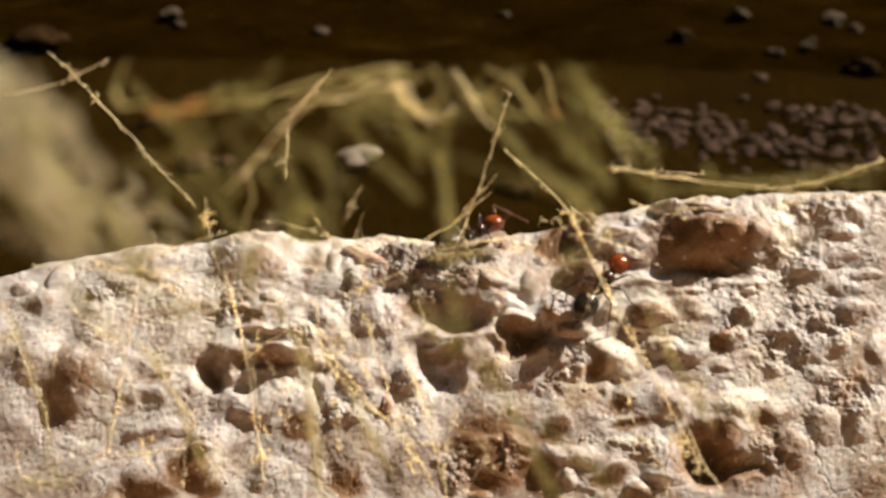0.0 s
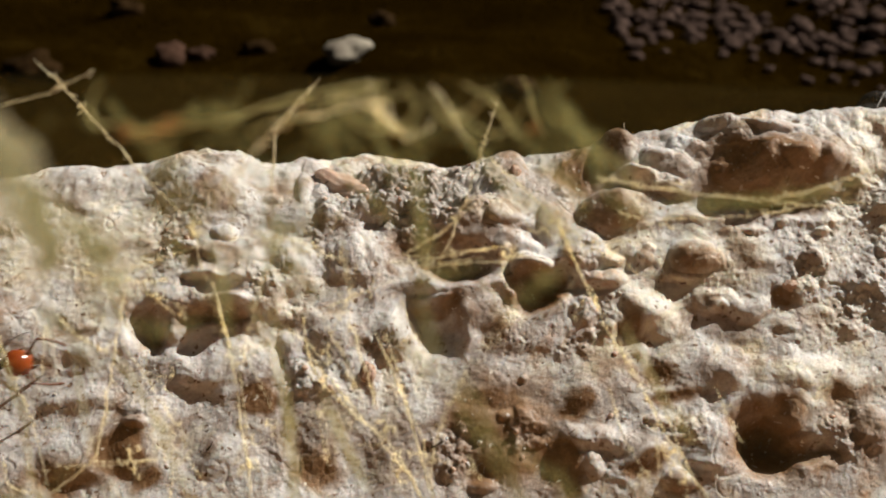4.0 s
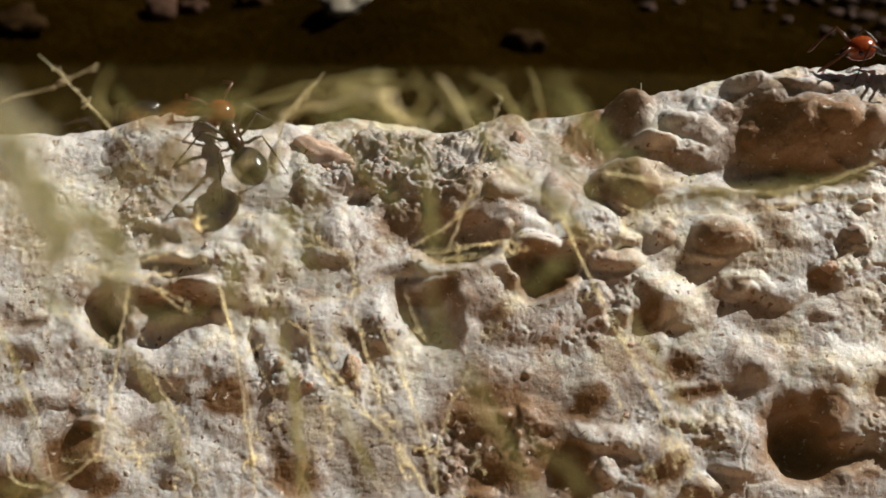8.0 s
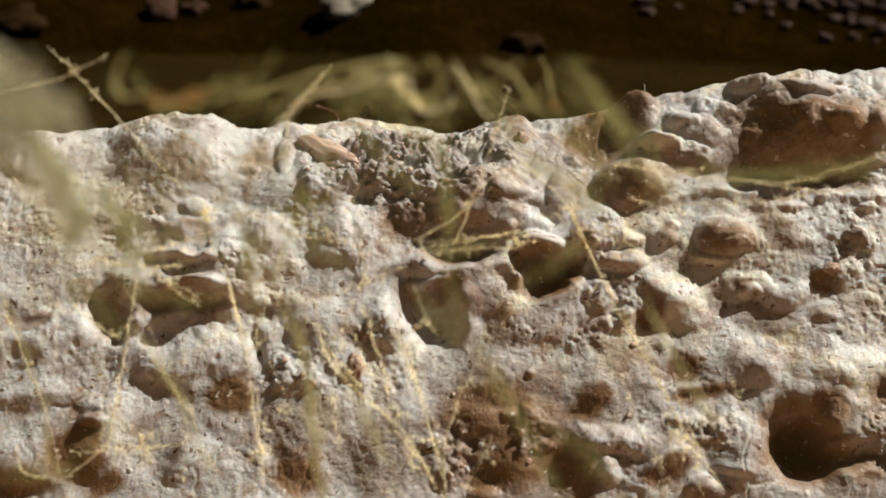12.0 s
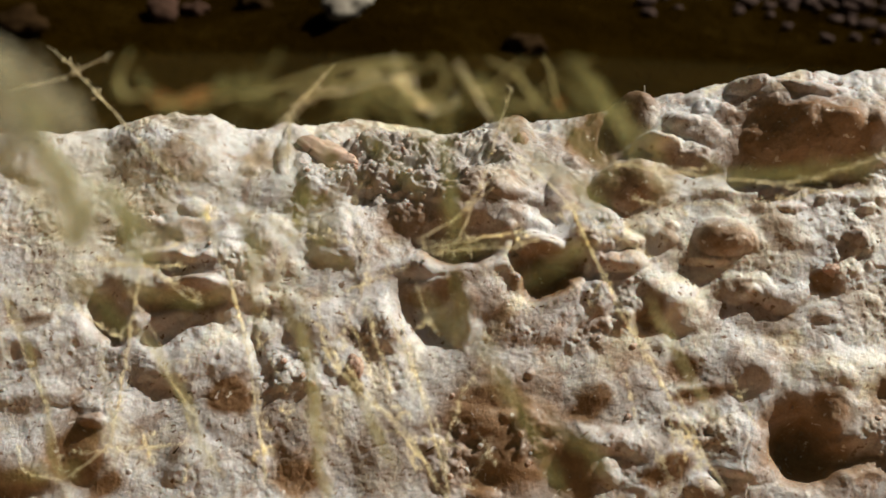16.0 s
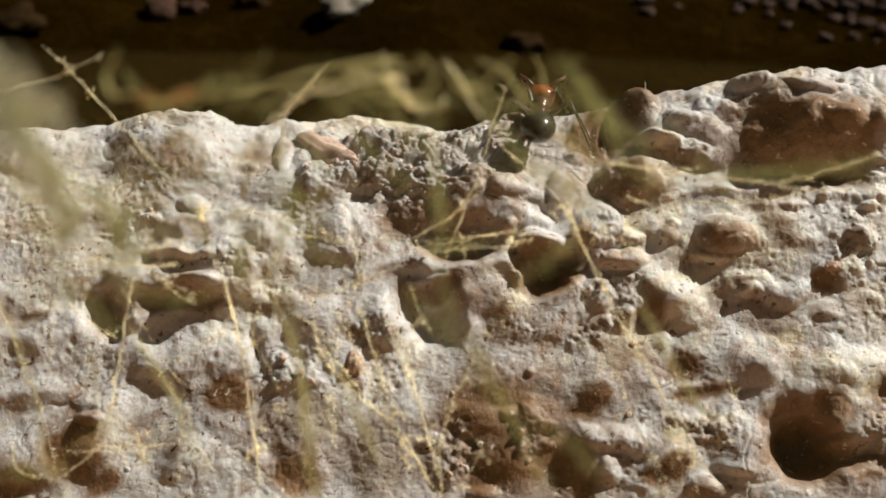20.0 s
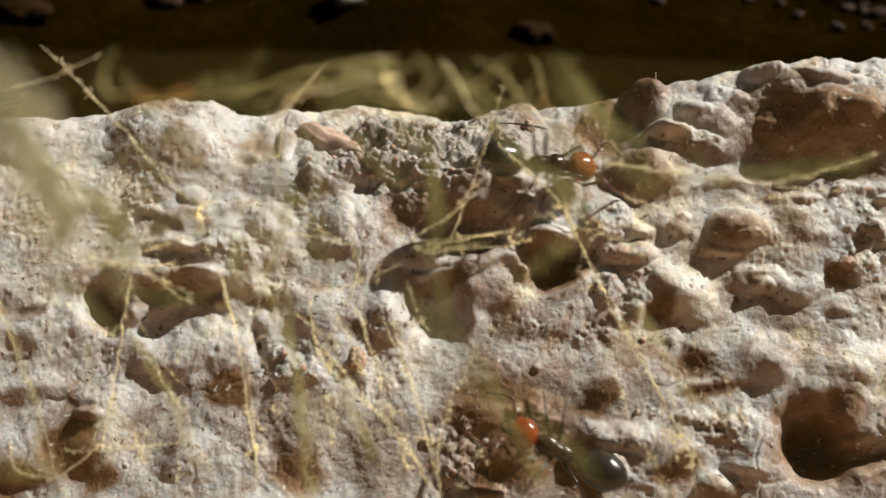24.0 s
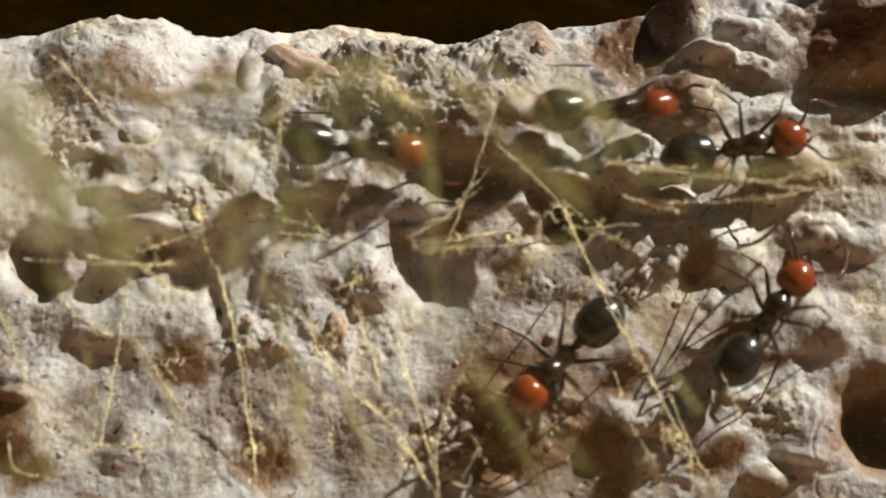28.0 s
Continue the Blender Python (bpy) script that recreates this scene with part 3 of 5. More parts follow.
ridge(0.2, 0.4, (11.6, 5.1), (13.4, 5.7), (15.3, 5.7), (17.5, 5.6), (18.6, 5.5), (20.9, 5.1))
# further along, either way
dent(-19.8, -1.2, 1.29, 1.80, 1.12)
core_and_shade(-19.6, -0.9, 1.62, 2.40, 0.72)
core_and_shade(-20.0, -6.4, 2.08, 1.20, 0.56)
boss(-21.1, 6.9, 0.92, 1.04, 0.4)
dent(-22.4, 4.8, 1.02, 0.96, 0.56)
boss(-23.2, 6.4, 0.79, 0.80, 0.3)
boss(-17.8, 3.5, 2.08, 1.60, 0.2)
dent(-19.0, 2.1, 0.92, 0.60, 0.28)
core_and_shade(-19.4, 3.5, 0.69, 0.80, 0.4)
swell(-21.5, 1.4, 1.62, 1.60, 0.48)
core_and_shade(-21.9, -3.8, 0.92, 1.20, 0.4)
boss(24.1, 2.9, 0.60, 0.66, 0.3)
core_and_shade(24.1, 2.8, 0.55, 0.60, 0.56)
boss(26.1, 3.7, 1.02, 0.72, 0.3)
core_and_shade(26.9, 3.5, 0.92, 0.88, 0.56)
boss(22.2, 2.2, 0.55, 0.42, 0.2)
boss(23.8, -0.3, 1.16, 0.60, 0.17)
boss(21.3, -0.0, 0.92, 0.48, 0.15)
dent(20.5, -3.0, 0.60, 0.66, 0.42)
core_and_shade(20.5, -2.9, 0.69, 0.96, 0.64)
boss(23.6, -3.1, 1.06, 1.08, 0.35)
core_and_shade(23.6, -3.1, 1.02, 1.02, 0.36)
boss(21.7, -4.5, 0.92, 1.08, 0.35)
core_and_shade(21.6, -4.9, 1.02, 1.60, 0.64)
boss(25.7, -3.0, 0.92, 1.20, 0.25)
core_and_shade(25.6, -6.6, 1.16, 1.20, 0.64)
core_and_shade(26.7, 0.6, 0.92, 1.60, 0.48)
dent(27.0, 0.3, 0.69, 1.20, 0.49)
boss(27.2, 5.8, 0.92, 0.48, 0.25)
boss(25.4, 7.5, 1.39, 0.96, 0.25)
dent(25.8, 4.9, 1.39, 0.56, 0.35)
boss(23.6, 6.2, 1.39, 0.96, 0.25)
boss(22.1, 7.9, 0.69, 0.80, 0.25)
boss(26.2, 9.1, 0.92, 0.64, 0.25)
core_and_shade(21.5, -6.7, 0.92, 0.90, 0.56)

# relief between the named forms
GRIT = np.clip(1.7 - reach(0.8, 8.2, 5.4, 4.2, 0, 1.0) * 1.7, 0, 1)
for gu_, gs_, gr_ in ((-6.2, 2.6, 1.6), (-0.2, -0.8, 1.5), (9.4, 0.8, 1.4), (6.0, -4.6, 1.3), (-3.5, -2.2, 1.6), (13.3, -4.2, 1.2), (8.2, -1.0, 1.2), (12.9, 7.6, 1.2), (4.5, 8.2, 2.0), (-3.6, 4.6, 1.6), (9.0, 3.4, 1.6), (3.0, -5.5, 1.8), (19.5, 3.0, 2.0), (22.0, 1.0, 2.4), (24.0, 3.0, 3.0), (22.5, 6.5, 2.6), (25.5, -1.5, 2.6), (20.5, -4.5, 2.0), (-18.0, 5.5, 2.0), (-10.5, 4.2, 1.5)):
    GRIT = np.maximum(GRIT, 0.5 * np.clip(1.5 - reach(gu_, gs_, gr_, gr_ * 0.8, 20, 1.0) * 1.5, 0, 1))
FRONT = np.clip((15.0 - S) / 3.0, 0, 1)
H = H + 0.5 * fractal(U, S, 6.0, 2, 31) * FRONT + 0.3 * fractal(U, S, 2.9, 2, 35, 0.45) * FRONT
ROUGH = np.clip(0.75 + 2.2 * fractal(U, S, 5.0, 2, 161), 0.35, 1.3)
H = H + ROUGH * np.interp(U, [-14, -6, 2, 10, 17, 21], [0.6, 0.7, 1.0, 0.7, 0.6, 1.4]) * 0.15 * fractal(U, S, 2.2, 5, 41, 0.42)
knobs = np.clip(nodules(U + WARP_U * 0.6, S + WARP_S * 0.6, 1.15, 51) - 0.45, 0, 1)
H = H + 0.11 * knobs * np.clip(0.1 + fractal(U, S, 4.0, 2, 61) * 3.0, 0, 1)
H = H + np.clip((S - 8.0) / 2.0, 0, 1) * FRONT * 0.5 * fractal(U, S, 1.5, 4, 211, 0.5)
crumbs = np.clip(fractal(U, S, 3.4, 2, 181) * 4 + 0.15, 0, 1) * (1 - GRIT)
H = H + crumbs * 0.045 * nodules(U + WARP_U * 0.5, S + WARP_S * 0.5, 0.55, 191)
H = H + GRIT * (0.95 * fractal(U, S, 1.3, 5, 81, 0.58) + 0.16 * nodules(U + WARP_U, S + WARP_S, 0.5, 91) * (1 + 2 * fractal(U, S, 0.9, 2, 97)) + 0.10 * nodules(U + WARP_U * 0.5, S, 0.22, 95))
holes = np.clip(nodules(U + WARP_U * 0.2, S, 0.5, 171) - 0.70, 0, 1) * np.clip(0.55 + fractal(U, S, 4.0, 2, 201) * 2, 0, 1)
H = H - 0.45 * holes * np.clip(1 - 1.5 * CORE_AND_SHADE - GRIT, 0, 1)
H = H + (0.3 + 0.7 * GRIT) * 0.12 * fractal(U, S, 0.30, 3, 101, 0.6)
pores = np.clip(nodules(U + WARP_U * 0.3, S + WARP_S * 0.3, 0.24, 111) - 0.62, 0, 1) * np.clip(fractal(U, S, 2.5, 2, 121) * 5 - 0.6, 0, 1)
H = H - 0.25 * pores * (1 - GRIT)
cracks = np.clip(0.035 - np.abs(fractal(U, S, 2.2, 3, 141)), 0, 1) * np.clip(fractal(U, S, 3.0, 2, 151) * 4, 0, 1)
H = H - 1.6 * cracks


def sheet_mesh(name, grid, mat):
    rows, cols = grid.shape[:2]
    me = bpy.data.meshes.new(name)
    n = np.arange(rows * cols).reshape(rows, cols)
    quads = np.stack([n[:-1, :-1], n[:-1, 1:], n[1:, 1:], n[1:, :-1]], -1).reshape(-1, 4)
    me.vertices.add(rows * cols)
    me.vertices.foreach_set("co", np.ascontiguousarray(grid.reshape(-1), dtype=np.float32))
    me.loops.add(quads.size)
    me.loops.foreach_set("vertex_index", np.ascontiguousarray(quads.reshape(-1), dtype=np.int32))
    me.polygons.add(len(quads))
    me.polygons.foreach_set("loop_start", np.arange(0, quads.size, 4, dtype=np.int32))
    me.polygons.foreach_set("use_smooth", np.ones(len(quads), dtype=bool))
    me.update(calc_edges=True)
    me.materials.append(mat)
    return me


BASE, OUT = stone_base(U, S)
wall = new("wall_stone", sheet_mesh("wall_stone", (BASE + OUT * H[..., None]) * MM, STONE))
wall.data.attributes.new("core_and_shade", "FLOAT", "POINT").data.foreach_set("value", np.ascontiguousarray(CORE_AND_SHADE.reshape(-1), dtype=np.float32))
wall.data.attributes.new("grit", "FLOAT", "POINT").data.foreach_set("value", np.ascontiguousarray(GRIT.reshape(-1), dtype=np.float32))
tagged(wall, "weathered pinkish-cream limestone wall top with pits and grit", "stone wall", kind="structure")


def blurred(a, steps):
    for _ in range(steps):
        a = np.pad(a, 1, mode="edge")
        a = (a[:-2, 1:-1] + a[2:, 1:-1] + a[1:-1, :-2] + a[1:-1, 2:] + 4 * a[1:-1, 1:-1]) / 8
    return a


TREAD_U, TREAD_S = np.arange(-36, 39, 0.5), np.arange(-15, 26, 0.5)
iu, js = np.searchsorted(us, TREAD_U), np.searchsorted(ss, TREAD_S)
TREAD = blurred(H[np.ix_(js, iu)], 3)
STRIDE = np.maximum(TREAD, blurred(TREAD, 14))  # long legs bridge the hollows


def height_at(u, s, grid):
    x, y = np.clip((u + 36) / 0.5, 0, len(TREAD_U) - 1.01), np.clip((s + 15) / 0.5, 0, len(TREAD_S) - 1.01)
    i, j = int(x), int(y)
    a, b = x - i, y - j
    return (grid[j, i] * (1 - a) + grid[j, i + 1] * a) * (1 - b) + (grid[j + 1, i] * (1 - a) + grid[j + 1, i + 1] * a) * b


def on_stone(u, s, lift=0.0, grid=TREAD):
    """The point on the stone at (u, s), and the way out of the unworn face there; metres."""
    place, way = stone_base(np.array(float(u)), np.array(float(s)))
    return Vector((place + way * (height_at(u, s, grid) + lift)) * MM), Vector(way)


# ---- the ground behind and around, far below ----
gu = axis([(-5000, -500, 500), (-500, -200, 50), (-200, 420, 5), (420, 600, 45), (600, 5001, 550)])
gs = axis([(-5000, -500, 500), (-500, -100, 50), (-100, 420, 5), (420, 600, 45), (600, 6001, 600)])
GU, GS = np.meshgrid(gu, gs)
GZ = -26 + 5 * fractal(GU, GS, 40, 4, 131)
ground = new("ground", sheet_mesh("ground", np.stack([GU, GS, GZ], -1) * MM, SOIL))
tagged(ground, "soil ground, coloured dark for shade behind the stone wall, warm before it", "ground", kind="structure")


# ---- helpers for things ----
def part(name, bm, mat, parent=None, label="", smooth=True):
    me = bpy.data.meshes.new(name)
    bm.to_mesh(me)
    bm.free()
    me.materials.append(mat)
    for p in me.polygons:
        p.use_smooth = smooth
    ob = new(name, me)
    ob.parent = parent
    return tagged(ob, label)


def lumpy(size, seed, detail=3, rough=0.25):
    """A worn stone: a sphere squashed to size (mm) with an uneven skin."""
    bm = bmesh.new()
    bmesh.ops.create_icosphere(bm, subdivisions=detail, radius=1.0)
    shift = Vector((seed * 1.7, seed * 0.9, seed * 2.3))
    for v in bm.verts:
        d = 1 + rough * noise.fractal(v.co * 1.3 + shift, 0.9, 2.0, 4)
        v.co = Vector((v.co.x * size[0], v.co.y * size[1], v.co.z * size[2])) * d * MM
    return bm


def tubes(lines, sides=7):
    """Jointed limbs: each line holds (x, y, z, radius) in millimetres."""
    bm = bmesh.new()
    for line in lines:
        pts = [Vector(p[:3]) for p in line]
        rings = []
        for k, p in enumerate(pts):
            d = (pts[min(k + 1, len(pts) - 1)] - pts[max(k - 1, 0)]).normalized()
            a = d.cross(Vector((0.3, 0.2, 1))).normalized()
            b = d.cross(a)
            r = line[k][3]
            rings.append([bm.verts.new((p + (a * math.cos(t) + b * math.sin(t)) * r) * MM) for t in (2 * math.pi * j / sides for j in range(sides))])
        for a, b in zip(rings, rings[1:]):
            for j in range(sides):
                bm.faces.new((a[j], a[(j + 1) % sides], b[(j + 1) % sides], b[j]))
        bm.faces.new(rings[0][::-1])
        bm.faces.new(rings[-1])
    bmesh.ops.recalc_face_normals(bm, faces=bm.faces)
    return bm


# ---- stones set in the wall ----
def inset_stone(u, s, ru, rs, out, turn, mat, label, seed, sunk=-0.05):
    place, way = on_stone(u, s, sunk)
    side = Vector((1, 0, 0))
    up = way.cross(side).normalized()
    m = Matrix((side, up, way)).transposed().to_4x4()
    ob = part("pebble", lumpy((ru, rs, out), seed, 4, 0.3), mat, wall, label)
    ob.matrix_basis = Matrix.Translation(place) @ m @ pose(0, 0, 0, 0, 0, turn)


inset_stone(-2.7, 8.5, 1.55, 0.6, 0.6, -36, PINK, "long pink stone chip lodged in the wall", 2)
inset_stone(-1.2, -1.9, 0.42, 0.46, 0.35, 10, BROWN, "small oval brown pebble lodged in the wall", 3)
inset_stone(18.4, 2.1, 0.35, 0.3, 0.35, 0, BROWN, "small reddish stone set in the wall", 6)
inset_stone(5.8, 9.0, 0.3, 0.4, 0.35, 0, BROWN, "small oval brown pebble lodged in the wall", 8)


# a stray hair on the crest and splinters of dark straw on the face
def splinter(name, u, s, length, heading, lean, radius, mat, label):
    place, way = on_stone(u, s, 0.03)
    side = Vector((1, 0, 0)) * math.cos(radians(heading)) + way.cross(Vector((1, 0, 0))).normalized() * math.sin(radians(heading))
    d = (side * math.cos(radians(lean)) + way * math.sin(radians(lean))).normalized()
    points = [place / MM + d * length * q + Vector((0.06 * math.sin(q * 4), 0, 0.05 * math.sin(q * 3))) for q in (0, 0.25, 0.5, 0.75, 1)]
    part(name, tubes([[(*p, radius * (1.1 - 0.6 * k / 4)) for k, p in enumerate(points)]], 6), mat, wall, label)


PALE_HAIR = material("pale hair", 0.4)[0]
PALE_HAIR.node_tree.nodes["Principled BSDF"].inputs["Base Color"].default_value = (0.55, 0.5, 0.45, 1)
STRAW = material("dark straw", 0.7)[0]
STRAW.node_tree.nodes["Principled BSDF"].inputs["Base Color"].default_value = (0.06, 0.035, 0.02, 1)
splinter("hair", 11.0, 10.1, 0.75, 70, 40, 0.028, PALE_HAIR, "fine pale hair standing on the crest")
splinter("straw", 1.7, -5.3, 0.7, 25, 8, 0.05, STRAW, "short dark splinter of straw on the stone")
splinter("straw", -8.4, -5.4, 0.5, 50, 8, 0.035, STRAW, "short dark splinter of straw on the stone")
splinter("straw", -7.7, -5.6, 0.35, 45, 8, 0.03, STRAW, "short dark splinter of straw on the stone")


# loose grains caught in the rough parts of the face
GRAINS = [part("grain", lumpy((1, 0.85, 0.8), n + 60, 2, 0.4), (STONE, STONE, PINK, BROWN, STONE, PINK)[n], wall).data for n in range(6)]
for o in list(wall.children):
    if o.name.startswith("grain"):
        bpy.data.objects.remove(o)
sown = np.random.default_rng(77)
placed = 0
while placed < 120:
    u, s = sown.uniform(-16, 21), sown.uniform(-7, 10.5)
    a, b = np.searchsorted(us, u), np.searchsorted(ss, s)
    if sown.random() > 0.01 + GRIT[b, a] ** 2:
        continue
    grain = new("grain", GRAINS[sown.integers(6)])
    grain.parent = wall
    size = sown.uniform(0.07, 0.17)
    at = Vector((BASE[b, a] + OUT[b, a] * (H[b, a] - size * 0.15)) * MM)
    grain.matrix_basis = Matrix.Translation(at) @ pose(0, 0, 0, *sown.uniform(0, 360, 3)) @ Matrix.Scale(size, 4)
    placed += 1


# ---- stones lying on the ground behind ----
def rubble(name, dark, light):
    m, nt, sh = material(name, 0.85)
    n = noise_node(nt, 300, 5, 0.6)
    nt.links.new(ramp(nt, n.outputs["Fac"], [(0.35, dark), (0.65, light)]).outputs["Color"], sh.inputs["Base Color"])
    bumped(nt, sh, n.outputs["Fac"], 0.5, 0.001)
    sh.inputs["Specular IOR Level"].default_value = 0.03
    return m


# Stones toned down to suit the shade-dark soil; clods share its near-black.
RUBBLE = {
    "pale": (rubble("pale quartz", (0.16, 0.135, 0.11), (0.30, 0.27, 0.22)), "rounded pale quartz pebble on the dark soil", "pebble"),
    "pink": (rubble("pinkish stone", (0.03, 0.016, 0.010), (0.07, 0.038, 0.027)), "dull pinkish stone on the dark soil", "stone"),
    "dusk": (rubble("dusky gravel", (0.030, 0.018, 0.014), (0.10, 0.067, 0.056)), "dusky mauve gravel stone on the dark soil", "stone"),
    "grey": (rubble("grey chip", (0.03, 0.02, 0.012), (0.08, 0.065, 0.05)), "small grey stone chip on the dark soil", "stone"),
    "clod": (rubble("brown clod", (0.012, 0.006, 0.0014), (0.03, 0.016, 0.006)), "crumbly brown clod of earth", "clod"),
}
far_count = 0


def far_stone(x, y, r, kind):
    global far_count
    far_count += 1
    mat, label, category = RUBBLE[kind]
    bm = lumpy((r * 1.1, r * 0.9, r * 0.6), far_count + 20, 3 if r > 1.6 else 2, 0.55)
    ob = part("pebble" if kind == "pale" else "clod" if kind == "clod" else "stone", bm, mat)
    z = -26 + 5 * float(fractal(np.array(float(x)), np.array(float(y)), 40, 4, 131))
    ob.matrix_world = Matrix.Translation((x * MM, y * MM, (z + r * 0.35) * MM)) @ pose(0, 0, 0, 0, 0, far_count * 47)
    tagged(ob, label, category, "stones on the soil")


far_stone(-11, 120, 3.0, "pale")
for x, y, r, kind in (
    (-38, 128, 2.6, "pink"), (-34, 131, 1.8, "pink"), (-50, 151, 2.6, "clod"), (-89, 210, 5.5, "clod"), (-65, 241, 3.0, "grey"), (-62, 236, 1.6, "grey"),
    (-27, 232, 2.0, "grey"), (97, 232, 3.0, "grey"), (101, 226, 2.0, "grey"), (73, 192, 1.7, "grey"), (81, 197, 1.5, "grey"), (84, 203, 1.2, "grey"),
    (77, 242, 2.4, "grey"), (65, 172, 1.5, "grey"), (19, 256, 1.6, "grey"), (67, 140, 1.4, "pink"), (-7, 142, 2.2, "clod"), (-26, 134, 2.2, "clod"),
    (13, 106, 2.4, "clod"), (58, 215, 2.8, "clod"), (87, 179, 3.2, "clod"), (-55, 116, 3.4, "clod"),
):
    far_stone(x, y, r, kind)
# a patch of gravel
gravel = random.Random(5)
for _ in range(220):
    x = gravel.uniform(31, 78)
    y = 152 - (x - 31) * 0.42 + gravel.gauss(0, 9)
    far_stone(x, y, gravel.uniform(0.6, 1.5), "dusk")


# ---- ants ----
def shell(name, colour, rough, second=None):
    m, nt, sh = material(name, rough)
    n = noise_node(nt, 900, 4, 0.6)
    nt.links.new(ramp(nt, n.outputs["Fac"], [(0.35, colour), (0.7, second or tuple(c * 1.5 for c in colour))]).outputs["Color"], sh.inputs["Base Color"])
    sh.inputs["Specular IOR Level"].default_value = 0.6
    fine = noise_node(nt, 9000, 2, 0.5)
    bumped(nt, sh, fine.outputs["Fac"], 0.12, 0.00002)
    return m


RED = shell("glossy red ant head", (0.22, 0.036, 0.007), 0.18, (0.33, 0.085, 0.018))
RED.node_tree.nodes["Principled BSDF"].inputs["Subsurface Weight"].default_value = 0.25
RED.node_tree.nodes["Principled BSDF"].inputs["Subsurface Scale"].default_value = 0.0002
BLACK = shell("glossy black ant abdomen", (0.012, 0.009, 0.007), 0.24, (0.028, 0.024, 0.020))
DARK = shell("dark brown ant thorax", (0.026, 0.010, 0.006), 0.26)
LIMB = shell("dark brown ant leg", (0.022, 0.012, 0.008), 0.35)
ANTENNA = shell("reddish brown ant antenna", (0.085, 0.026, 0.012), 0.3)
EYE = shell("black ant eye", (0.004, 0.004, 0.004), 0.1)


def loft(sections, sides=16):
    """A closed body through elliptical sections (x, z, half width, half height), in millimetres."""
    bm = bmesh.new()
    rings = []
    for x, z, w, h in sections:
        rings.append([bm.verts.new((x * MM, w * math.cos(a) * MM, (z + h * math.sin(a)) * MM)) for a in (2 * math.pi * k / sides for k in range(sides))])
    for a, b in zip(rings, rings[1:]):
        for k in range(sides):
            bm.faces.new((a[k], a[(k + 1) % sides], b[(k + 1) % sides], b[k]))
    bm.faces.new(rings[0][::-1])
    bm.faces.new(rings[-1])
    bmesh.ops.recalc_face_normals(bm, faces=bm.faces)
    return bm


def oval(x0, x1, z0, z1, w, h, steps=12, back=1.0, front=1.0):
    out = []
    for k in range(steps + 1):
        q = 0.5 - 0.5 * math.cos(math.pi * k / steps)
        r = max(0.0, math.sin(math.pi * k / steps))
        r = max(0.03, r ** (back if k < steps / 2 else front))
        out.append((x0 + (x1 - x0) * q, z0 + (z1 - z0) * q, w * r, h * r))
    return out


HIPS = ((0.42, 0.2, 0.62), (0.12, 0.22, 0.6), (-0.2, 0.2, 0.62))
KNEES = ((0.62, 0.55, 0.55), (0.05, 0.85, 0.62), (-0.55, 0.75, 0.75))
FEET = ((1.05, 1.15, -0.78), (0.0, 1.75, -0.78), (-1.45, 1.35, -0.8))


ANT_SIZE = 1.2


